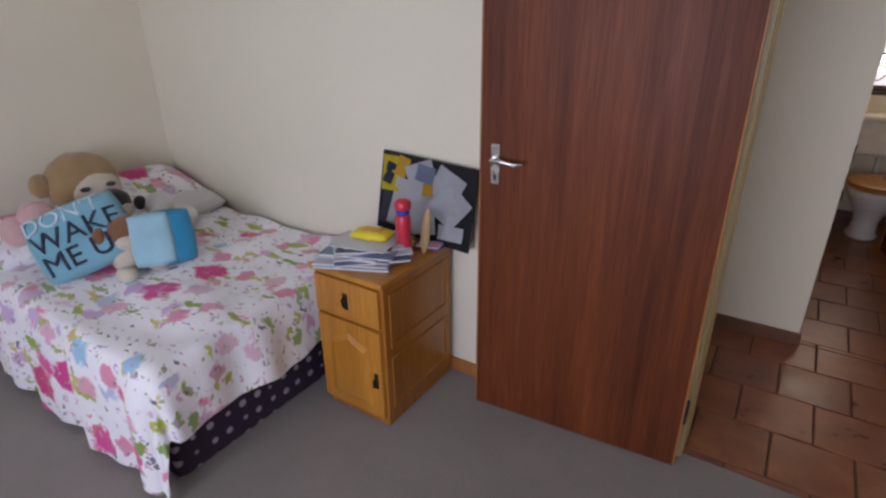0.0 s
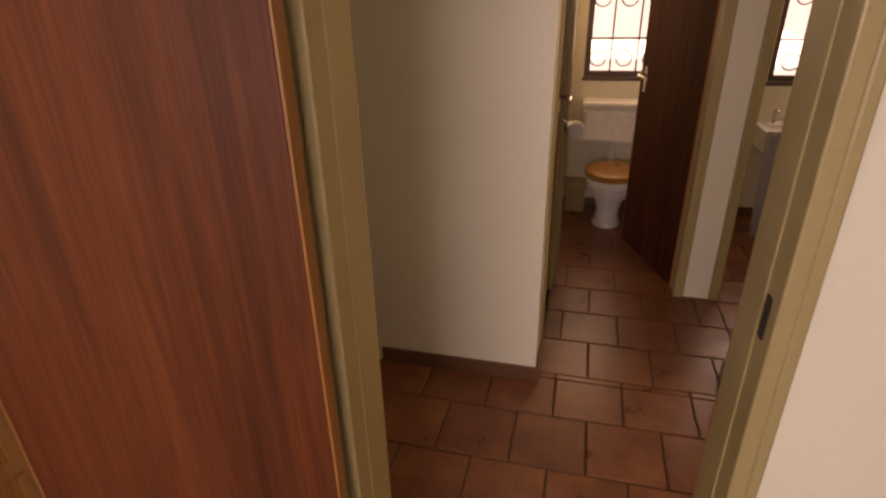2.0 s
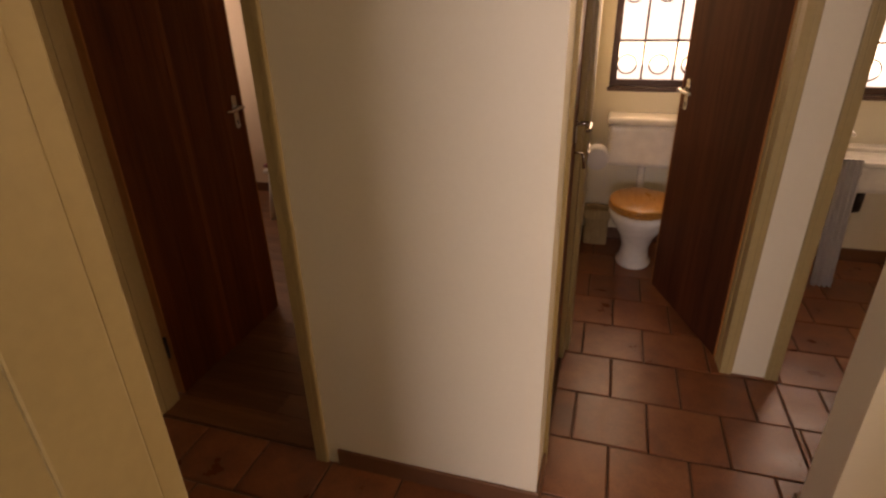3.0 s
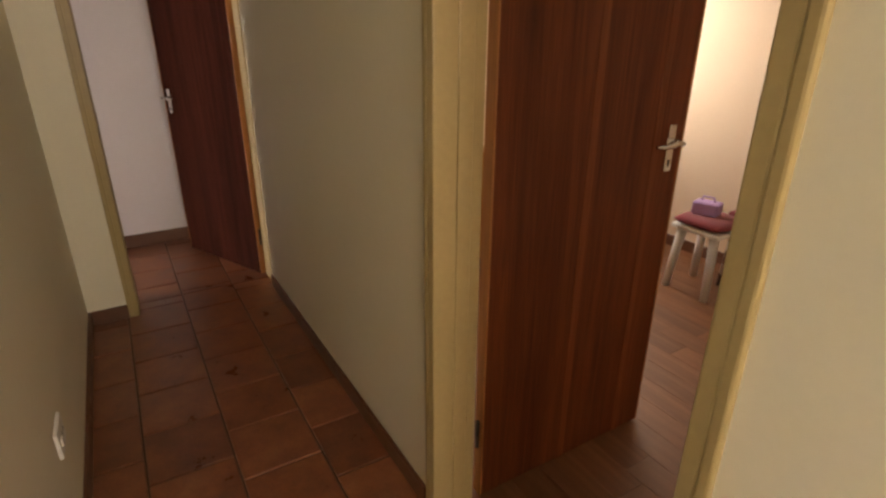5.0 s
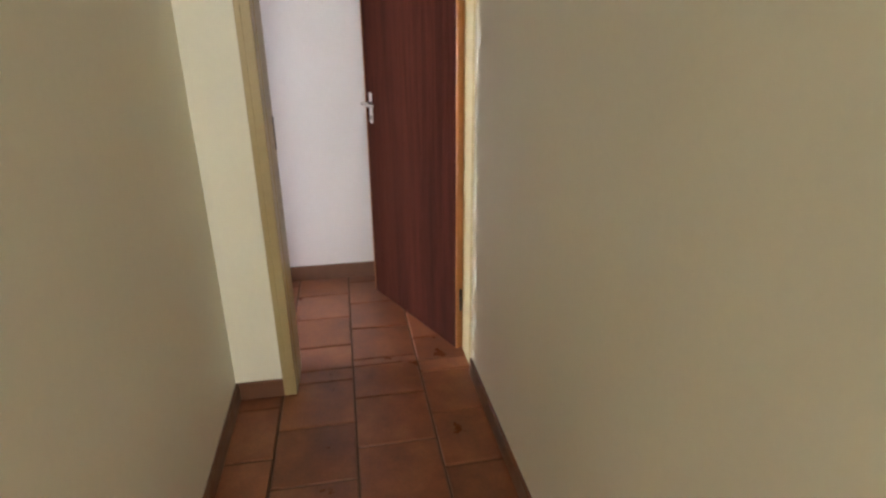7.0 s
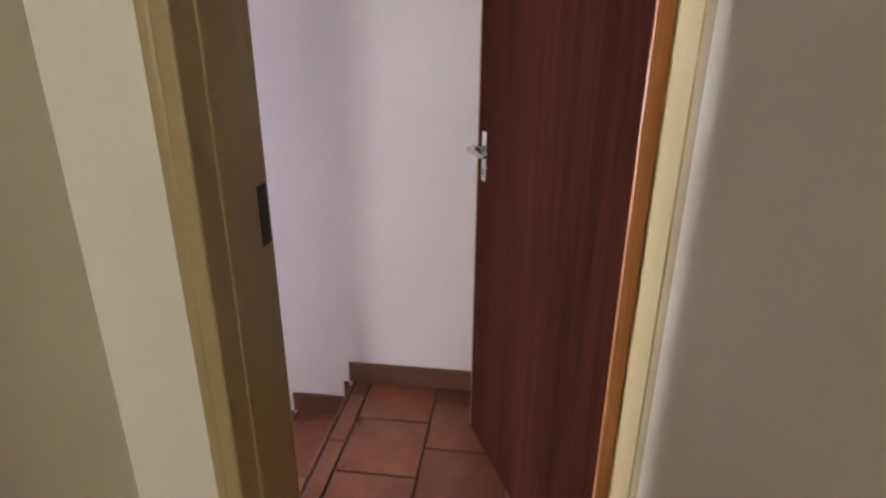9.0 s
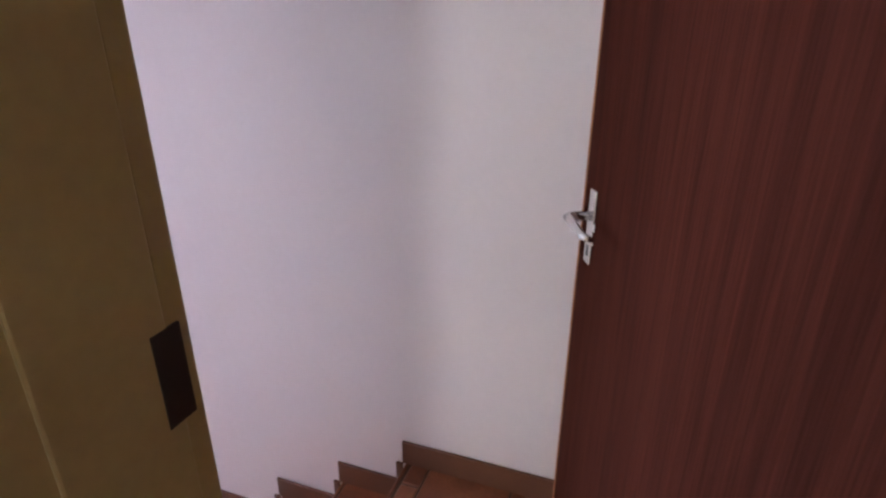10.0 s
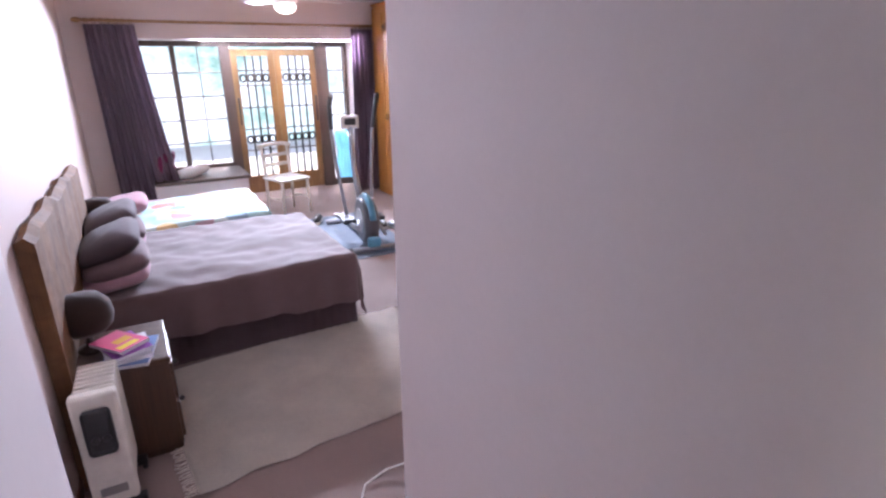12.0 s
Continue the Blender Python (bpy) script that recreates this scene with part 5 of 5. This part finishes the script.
for k, (mat, lab) in enumerate(((simple("blue_cover", (0.12, 0.22, 0.45), 0.4), "blue magazine on the bedside chest"), (PAPER, "white magazine on the bedside chest"), (simple("purple_cover", (0.25, 0.06, 0.35), 0.4), "purple magazine on the bedside chest"), (simple("pink_cover", (0.66, 0.10, 0.22), 0.4), "pink and orange magazine on the bedside chest"))):
    wd, dp = (0.10, 0.095, 0.085, 0.075)[k], (0.14, 0.13, 0.12, 0.105)[k]
    ob = thing("magazine", lab, "magazine", pose(-3.79 + 0.012 * k, -3.27 - 0.008 * k, M + 0.53 + 0.018 * k, 0, 0, -12 + 17 * k), "magazines by the bed")
    part("page_block", boxm(-wd, -dp, 0.001, wd - 0.003, dp, 0.0165), PAPER, ob)
    part("cover", boxm(-wd, -dp, 0.0162, wd, dp, 0.0178), mat, ob)
    if k == 3:
        part("print", boxm(-0.05, -0.02, 0.0177, 0.03, 0.03, 0.0185), ORANGE, ob, "orange printed patch")
        part("print", boxm(-0.04, 0.05, 0.0177, 0.06, 0.085, 0.0185), YELLOW, ob, "yellow printed line")


def table_lamp(m, label):
    la = thing("table_lamp", label, "lamp", m)
    part("base", lathe(bmesh.new(), [(0.06, 0), (0.062, 0.012), (0.02, 0.03), (0.014, 0.06), (0.012, 0.16)], 18), DARK_METAL, la)
    part("shade", lathe(bmesh.new(), [(0.085, 0.10), (0.112, 0.13), (0.124, 0.18), (0.116, 0.235), (0.085, 0.275), (0.03, 0.29)], 24), fabric("dark_brown_woven_shade", (0.035, 0.020, 0.016), 0.9, 120), la, "dark brown rounded woven shade")


table_lamp(pose(-3.63, -3.42, M + 0.53), "dark table lamp with a rounded brown shade")
n3 = thing("bedside_chest", "dark stained bedside chest between the beds", "nightstand", pose(-3.95, -5.76, M))
part("body", boxm(0.05, 0, 0.0, 0.41, 0.26, 0.50, 0.006), DARKWOOD, n3)
part("top", boxm(0.04, -0.005, 0.50, 0.43, 0.265, 0.53, 0.006), DARKWOOD, n3)
table_lamp(pose(-3.64, -5.63, M + 0.53), "dark table lamp between the beds")

HEATER = simple("off_white_enamel", (0.66, 0.63, 0.56), 0.35)
he = thing("oil_heater", "off-white oil filled radiator heater on castors", "heater", pose(-3.655, -2.86, M, 0, 0, -2))
part("control_box", boxm(-0.085, -0.035, 0.07, 0.085, 0.02, 0.60, 0.014, seg=3), HEATER, he)
part("control_panel", boxm(-0.052, 0.018, 0.33, 0.052, 0.026, 0.54, 0.02, seg=3), BLACK, he, "black control panel")
for x in (-0.02, 0.02):
    dial = part("dial", lathe(bmesh.new(), [(0.016, 0), (0.014, 0.012), (0.0, 0.013)], 14), BLACK, he)
    dial.matrix_local = pose(x, 0.026, 0.40, -90, 0, 0)
for k in range(7):
    y = -0.065 - 0.036 * k
    part("fin", boxm(-0.075, y - 0.011, 0.09, 0.075, y + 0.011, 0.59, 0.009), HEATER, he)
part("vent", boxm(-0.05, 0.0195, 0.12, 0.05, 0.0225, 0.16, 0.001), simple("grey_plastic", (0.25, 0.24, 0.23), 0.5), he, "grey vent slots")
for y in (0.0, -0.26):
    part("foot", boxm(-0.11, y - 0.02, 0.03, 0.11, y + 0.02, 0.07, 0.008), BLACK, he)
    for x in (-0.095, 0.095):
        part("castor", tube(bmesh.new(), [(x - 0.01, y, 0.018), (x + 0.01, y, 0.018)], 0.018, 12), BLACK, he)

# ---- large bedroom: rug ----
RUG = fabric("cream_woven_cotton", (0.80, 0.74, 0.65), 0.95, 180, 0.1, 0.8, 0.2, 4.0)
rug = thing("rug", "cream woven cotton rug with fringed ends", "rug", pose(-4.745, -3.46, M + 0.002, 0, 0, 5))
bm, n, rows = bmesh.new(), 60, []
for i in range(n + 1):
    row = []
    for j in range(37):
        x, y = -0.84 + 1.68 * i / n, -0.6 + 1.2 * j / 36
        edge = 0.022 * noise.noise(Vector((x * 6, y * 3, 5))) * (1 if j in (0, 36) else 0)
        row.append(bm.verts.new((x, y + edge, 0.008 + 0.004 * noise.noise(Vector((x * 5, y * 5, 1))))))
    rows.append(row)
for a, b in zip(rows, rows[1:]):
    for k in range(36):
        bm.faces.new((a[k], b[k], b[k + 1], a[k + 1])).smooth = True
bmesh.ops.solidify(bm, geom=bm.faces, thickness=0.008)
part("weave", bm, RUG, rug)
for sx in (-1, 1):
    bm = bmesh.new()
    for k in range(70):
        y = -0.59 + 1.18 * k / 69
        tube(bm, [(sx * 0.84, y, 0.006), (sx * (0.87 + rng.uniform(0, 0.01)), y + rng.uniform(-0.01, 0.01), 0.004), (sx * (0.89 + rng.uniform(0, 0.015)), y + rng.uniform(-0.015, 0.015), 0.003)], 0.0028, 4)
    tagged(part("fringe", bm, RUG, rug, "cream knotted fringe"), kind="stuff")

# ---- large bedroom: cupboard wall ----
PINE_C = wood("golden_pine", (0.40, 0.16, 0.025), (0.58, 0.27, 0.055), 0.45, (16, 16, 1.2), (5, 5, 0.4), 0.05)
for k in range(4):
    y1 = -8.0 + 0.86 * (k + 1)
    y0 = y1 - 0.86
    cb = thing("built_in_cupboard", "golden pine built-in cupboard with panelled doors", "cupboard", pose(0, 0, 0), "cupboard wall")
    part("body", boxm(-7.75, y0 + 0.003, M, -7.12, y1 - 0.003, 2.02, 0.004), PINE_C, cb)
    for a, b in ((y0 + 0.01, y0 + 0.427), (y0 + 0.433, y1 - 0.01)):
        for z0, z1, hz in ((M + 0.08, 1.54, 0.55), (1.58, 1.99, 1.70)):
            dr2 = part("door", boxm(-7.12, a, z0, -7.098, b, z1, 0.004), PINE_C, cb)
            bm = boxm(-7.099, a + 0.07, z0 + 0.07, -7.088, b - 0.07, z1 - 0.07, 0.010, seg=1)
            part("raised_panel", bm, PINE_C, dr2)
            side = b - 0.035 if a < y0 + 0.2 else a + 0.035
            bm = boxm(-7.097, side - 0.008, hz, -7.092, side + 0.008, hz + 0.09, 0.002)
            tube(bm, [(-7.094, side, hz + 0.07), (-7.075, side, hz + 0.065), (-7.073, side, hz + 0.03), (-7.092, side, hz + 0.02)], 0.005, 8)
            part("pull", bm, DARK_METAL, dr2, "dark metal pull")
    part("cornice", boxm(-7.75, y0 + 0.003, 2.02, -7.09, y1 - 0.003, 2.05, 0.006), PINE_C, cb)
    part("plinth", boxm(-7.75, y0 + 0.003, M, -7.10, y1 - 0.003, M + 0.07, 0.003), PINE_C, cb)

# ---- large bedroom: chest behind the wall, jug and flex ----
cd = thing("chest_of_drawers", "reddish brown chest of drawers behind wall end", "chest of drawers", pose(-5.55, -2.66, M))
RED_OAK = wood("reddish_oak", (0.22, 0.075, 0.03), (0.36, 0.14, 0.055), 0.35)
part("body", boxm(0.0, 0.015, 0.05, 0.53, 0.62, 0.60, 0.006), RED_OAK, cd)
part("top", boxm(-0.02, -0.01, 0.60, 0.55, 0.63, 0.635, 0.010), RED_OAK, cd)
part("plinth", boxm(0.01, 0.02, 0.0, 0.52, 0.62, 0.05, 0.004), RED_OAK, cd)
for k in range(3):
    dd = part("drawer", boxm(0.02, -0.004, 0.07 + 0.175 * k, 0.51, 0.018, 0.23 + 0.175 * k, 0.006), RED_OAK, cd)
    part("knob", blob(bmesh.new(), (0.265, -0.015, 0.15 + 0.175 * k), (0.015, 0.013, 0.015), 8), DARK_METAL, dd)
jg = thing("humidifier", "white plastic jug shaped humidifier on the floor", "humidifier", pose(-4.745, -2.13, M))
part("tank", lathe(bmesh.new(), [(0.07, 0), (0.078, 0.015), (0.075, 0.10), (0.062, 0.13)], 22), WHITE_PLASTIC, jg)
part("dome", lathe(bmesh.new(), [(0.062, 0.13), (0.066, 0.15), (0.055, 0.22), (0.03, 0.26), (0.0, 0.265)], 22), simple("translucent_grey", (0.45, 0.46, 0.50), 0.2), jg, "translucent grey dome")
pts = [(x, y, z) for x, y, z in ((-4.72, -2.19, M + 0.03), (-4.575, -2.24, M + 0.008), (-4.58, -2.27, M + 0.007), (-4.55, -2.36, M + 0.007), (-4.62, -2.47, M + 0.008), (-4.74, -2.50, M + 0.02), (-4.86, -2.46, M + 0.05), (-4.95, -2.38, M + 0.05))]
solid("power_cord", tube(bmesh.new(), pts, 0.0045, 6), WHITE_PLASTIC, "white power cord curling on the carpet", "cord")

# ---- large bedroom: chair ----
WHITEWOOD = paint("worn_white_painted_wood", (0.66, 0.63, 0.58), 0.5, 60, 6, 0.1, 0.1)
wcg = thing("dining_chair", "white painted wooden chair standing near garden door", "chair", pose(-5.60, -7.45, M, 0, 0, 18))
for x, y, h in ((-0.18, 0.18, 0.44), (0.18, 0.18, 0.44), (-0.18, -0.18, 0.86), (0.18, -0.18, 0.86)):
    top = y - 0.05 if h > 0.5 else y
    part("leg" if h < 0.5 else "back_leg", tube(bmesh.new(), [(x * 1.05, y * 1.05, 0), (x, y, 0.44)] + ([(x, top, h)] if h > 0.5 else []), [0.016, 0.02] + ([0.016] if h > 0.5 else []), 10), WHITEWOOD, wcg)
part("seat", boxm(-0.215, -0.21, 0.435, 0.215, 0.215, 0.465, 0.012), WHITEWOOD, wcg)
for z in (0.58, 0.70):
    part("back_slat", boxm(-0.165, -0.215, z, 0.165, -0.195, z + 0.04, 0.004), WHITEWOOD, wcg)
bm = tube(bmesh.new(), [(-0.23, -0.21, 0.83), (-0.12, -0.245, 0.85), (0.12, -0.245, 0.85), (0.23, -0.21, 0.83)], 0.024, 10)
part("top_rail", bm, WHITEWOOD, wcg)
for a, b in (((-0.185, 0.185), (-0.185, -0.185)), ((0.185, 0.185), (0.185, -0.185)), ((-0.185, 0.0), (0.185, 0.0))):
    part("stretcher", tube(bmesh.new(), [(a[0], a[1], 0.2), (b[0], b[1], 0.2)], 0.009, 8), WHITEWOOD, wcg)

# ---- large bedroom: exercise machine ----
TEAL = simple("teal_blue_plastic", (0.10, 0.32, 0.45), 0.35)
GREYP = simple("dark_grey_plastic", (0.09, 0.10, 0.115), 0.35)
SILV = simple("silver_painted_steel", (0.35, 0.37, 0.40), 0.35, 0.6)
ex = thing("exercise_machine", "grey and teal elliptical exercise machine", "exercise machine", pose(-5.93, -5.45, M, 0, 0, -6))
part("front_foot", tube(bmesh.new(), [(-0.24, 0, 0.03), (0.24, 0, 0.03)], 0.028, 12), SILV, ex)
for x in (-0.25, 0.25):
    part("foot_cap", tube(bmesh.new(), [(x - 0.025, 0, 0.03), (x + 0.025, 0, 0.03)], 0.034, 12), BLACK, ex)
part("rear_foot", tube(bmesh.new(), [(-0.24, -1.15, 0.03), (0.24, -1.15, 0.03)], 0.028, 12), SILV, ex)
part("beam", tube(bmesh.new(), [(0, 0, 0.05), (0, -0.4, 0.08), (0, -1.15, 0.05)], 0.03, 10), SILV, ex)
part("flywheel_housing", tube(bmesh.new(), [(-0.075, -0.22, 0.28), (-0.06, -0.22, 0.28), (0.06, -0.22, 0.28), (0.075, -0.22, 0.28)], [0.20, 0.235, 0.235, 0.20], 32), GREYP, ex, "dark grey flywheel housing")
for x in (-0.078, 0.078):
    part("disc_trim", tube(bmesh.new(), [(x - 0.004, -0.22, 0.28), (x + 0.004, -0.22, 0.28)], 0.13, 28), SILV, ex, "silver disc trim")
part("housing_band", tube(bmesh.new(), [(0, -0.22 + 0.245 * math.cos(q), 0.28 + 0.245 * math.sin(q)) for q in np.linspace(0.2, 2.6, 16)], 0.035, 10), TEAL, ex, "teal blue housing band")
part("nose", boxm(-0.07, -0.02, 0.05, 0.07, 0.05, 0.16, 0.03, seg=3), TEAL, ex)
part("mast", tube(bmesh.new(), [(0, -0.36, 0.3), (0, -0.62, 0.75), (0, -0.68, 1.18)], [0.04, 0.03, 0.025], 12), SILV, ex)
con = part("console", boxm(-0.10, -0.72, 1.16, 0.10, -0.66, 1.30, 0.02, seg=3), WHITE_PLASTIC, ex, "pale display console")
part("screen", boxm(-0.06, -0.659, 1.20, 0.06, -0.657, 1.27), BLACK, con)
for s in (-1, 1):
    part("arm", tube(bmesh.new(), [(s * 0.14, -0.5, 0.28), (s * 0.19, -0.60, 0.78), (s * 0.22, -0.60, 1.15), (s * 0.24, -0.5, 1.42)], [0.018, 0.018, 0.018, 0.02], 10), SILV, ex)
    part("grip", tube(bmesh.new(), [(s * 0.22, -0.585, 1.18), (s * 0.24, -0.5, 1.42), (s * 0.235, -0.42, 1.52)], 0.024, 10), BLACK, ex, "black foam grip")
    part("pedal_bar", tube(bmesh.new(), [(s * 0.14, -0.05, 0.2 + s * 0.05), (s * 0.16, -0.5, 0.22), (s * 0.16, -1.0, 0.22 - s * 0.06)], 0.018, 10), SILV, ex)
    part("pedal", boxm(s * 0.16 - 0.07, -0.62, 0.23, s * 0.16 + 0.07, -0.28 if s > 0 else -0.30, 0.275, 0.015), BLACK, ex, "black foot pedal")
    part("crank", tube(bmesh.new(), [(s * 0.08, -0.22, 0.28), (s * 0.12, -0.10, 0.28 - s * 0.08)], 0.016, 8), SILV, ex)
towel = bmesh.new()
rows = []
for j in range(13):
    f = j / 12
    rows.append([towel.verts.new((-6.02 + 0.16 * k / 12 + 0.008 * math.sin(j), -6.215 + 0.008 * math.sin(k * 1.2) + 0.05 * f, M + 1.14 - 0.5 * f)) for k in range(13)])
for a, b in zip(rows, rows[1:]):
    for k in range(12):
        towel.faces.new((a[k], a[k + 1], b[k + 1], b[k])).smooth = True
bmesh.ops.solidify(towel, geom=towel.faces, thickness=0.006)
solid("hand_towel", towel, LBLUE_P, "pale turquoise towel hung on the machine", "towel")
mat_ = boxm(-6.35, -6.95, M, -5.55, -5.30, M + 0.008, 0.002)
solid("floor_mat", mat_, simple("dark_blue_grey_rubber", (0.08, 0.11, 0.15), 0.7), "dark blue-grey exercise mat under the machine", "mat")
for k, (x, y, mt, lb_) in enumerate(((-5.75, -6.75, BLACK, "pair partner black sports shoe on floor"), (-6.35, -6.2, BLACK, "black sports shoe beside the machine"), (-6.45, -6.05, GREYP, "dark grey sports shoe beside the machine"))):
    sh2 = thing("shoe", lb_, "shoe", pose(x, y, M + 0.008 if k == 0 else M, 0, 0, 60 + 25 * k))
    part("upper", blob(bmesh.new(), (0, 0, 0.05), (0.13, 0.045, 0.045), 10, 0, 0.1), mt, sh2)
    part("sole", boxm(-0.13, -0.042, 0.0, 0.13, 0.042, 0.025, 0.012), WHITE_PLASTIC, sh2)

# ---- large bedroom: ceiling fan ----
fan = thing("ceiling_fan", "white ceiling fan with a glowing glass bowl light", "ceiling fan", pose(-5.42, -6.05, 1.80))
part("bowl", lathe(bmesh.new(), [(0.01, -0.055), (0.06, -0.045), (0.095, -0.015), (0.10, 0.02), (0.08, 0.03)], 24), glow("lit_glass", [(0.3, (1, 0.9, 0.75)), (0.7, (1, 0.93, 0.8))], 4, 1.6), fan, "glowing frosted glass bowl")
part("motor", lathe(bmesh.new(), [(0.07, 0.03), (0.11, 0.045), (0.115, 0.10), (0.07, 0.13), (0.02, 0.14)], 24), WHITE_PLASTIC, fan)
part("down_rod", tube(bmesh.new(), [(0, 0, 0.13), (0, 0, 0.30)], 0.013, 10), WHITE_PLASTIC, fan)
for k in range(4):
    a = radians(20 + 90 * k)
    bm = boxm(0.16, -0.06, 0.075, 0.62, 0.06, 0.083, 0.003)
    box(bm, 0.09, -0.018, 0.07, 0.2, 0.018, 0.076)
    bmesh.ops.transform(bm, matrix=Matrix.Rotation(a, 4, "Z") @ Matrix.Rotation(radians(9), 4, "X"), verts=bm.verts)
    part("blade", bm, WHITE_PLASTIC, fan)

# ---- floor pieces: tiles and planks ----
TS, GAP = 0.277, 0.007
tile_meshes = {}


def tile_mesh(w, d, h=0.010):
    key = (round(w, 3), round(d, 3))
    if key not in tile_meshes:
        bm = bmesh.new()
        b = min(0.003, w / 4, d / 4)
        lo = [bm.verts.new((x, y, -h)) for x, y in ((0, 0), (w, 0), (w, d), (0, d))]
        mid = [bm.verts.new((x, y, -b)) for x, y in ((0, 0), (w, 0), (w, d), (0, d))]
        hi = [bm.verts.new((x, y, 0)) for x, y in ((b, b), (w - b, b), (w - b, d - b), (b, d - b))]
        for p, q in ((lo, mid), (mid, hi)):
            for k in range(4):
                bm.faces.new((p[k], p[(k + 1) % 4], q[(k + 1) % 4], q[k]))
        bm.faces.new(hi)
        me = bpy.data.meshes.new("tile")
        bm.to_mesh(me)
        bm.free()
        me.materials.append(TERRA)
        tile_meshes[key] = me
    return tile_meshes[key]


trng = random.Random(11)


def lay(parent, x0, x1, y0, y1, z, first_row=0.066, first_x=0.09, along="x"):
    """Half-bond tiles over a rectangle, cut at its edges."""
    k0 = math.floor((y0 - first_row) / TS)
    for r in range(k0, k0 + int((y1 - y0) / TS) + 3):
        ya, yb = max(y0, first_row + r * TS), min(y1, first_row + (r + 1) * TS)
        if yb - ya < 0.03:
            continue
        off = first_x + (0.135 if r % 2 == 0 else 0.0)
        c0 = math.floor((x0 - off) / TS)
        for c in range(c0, c0 + int((x1 - x0) / TS) + 3):
            xa, xb = max(x0, off + c * TS), min(x1, off + (c + 1) * TS)
            if xb - xa < 0.02:
                continue
            ob = new("tile", tile_mesh(xb - xa - GAP, yb - ya - GAP))
            ob.parent = parent
            ob.location = (xa + GAP / 2, ya + GAP / 2, z + trng.uniform(-0.001, 0.001))
            ob.rotation_euler = (radians(trng.uniform(-0.25, 0.25)), radians(trng.uniform(-0.25, 0.25)), 0)


lay(floor_hall, -3.6, 1.5, -1.08, 0.03, 0.002)
lay(floor_wet, 0.0, 0.9, 0.03, 2.3, 0.002)
lay(floor_wet, 0.9, 2.25, 0.20, 2.3, 0.002)
lay(stair, -4.575, -3.6, E1 + 0.01, 0.08, 0.002)
lay(stair, -4.575, -3.68, E2 + 0.005, E1 + 0.012, -0.168, E2)
lay(stair, -4.575, -3.68, E3 + 0.005, E2 + 0.012, -0.338, E3)
for y, z0, z1 in ((E1, -0.168, -0.004), (E2, -0.338, -0.174), (E3, M, -0.344)):
    for c in range(4):
        xa = -4.575 + 0.266 * c
        part("riser_tile", boxm(xa + 0.003, y - 0.008, z0 + 0.004, min(-3.68, xa + 0.263), y + 0.001, z1 + 0.004, 0.002, seg=1), TERRA, stair)

PLANK = wood("reddish_laminate", (0.17, 0.065, 0.028), (0.30, 0.13, 0.055), 0.4, (1.5, 22, 22), (0.5, 7, 7), 0.1, 0.3)
plank_meshes = {}
for r in range(21):
    ya, yb = 0.04 + 0.125 * r, 0.04 + 0.125 * (r + 1) - 0.002
    x = -3.4 - trng.uniform(0, 0.8)
    while x < -0.2:
        xa, xb = max(x, -3.35), min(x + 0.9, -0.19)
        if xb - xa > 0.05:
            key = round(xb - xa, 2)
            if key not in plank_meshes:
                bm = boxm(0, 0, -0.008, key - 0.002, yb - ya, 0.0)
                me = bpy.data.meshes.new("plank")
                bm.to_mesh(me)
                bm.free()
                me.materials.append(PLANK)
                plank_meshes[key] = me
            ob = new("plank", plank_meshes[key])
            ob.parent = floor_play
            ob.location = (xa, ya, 0.002)
        x += 0.9
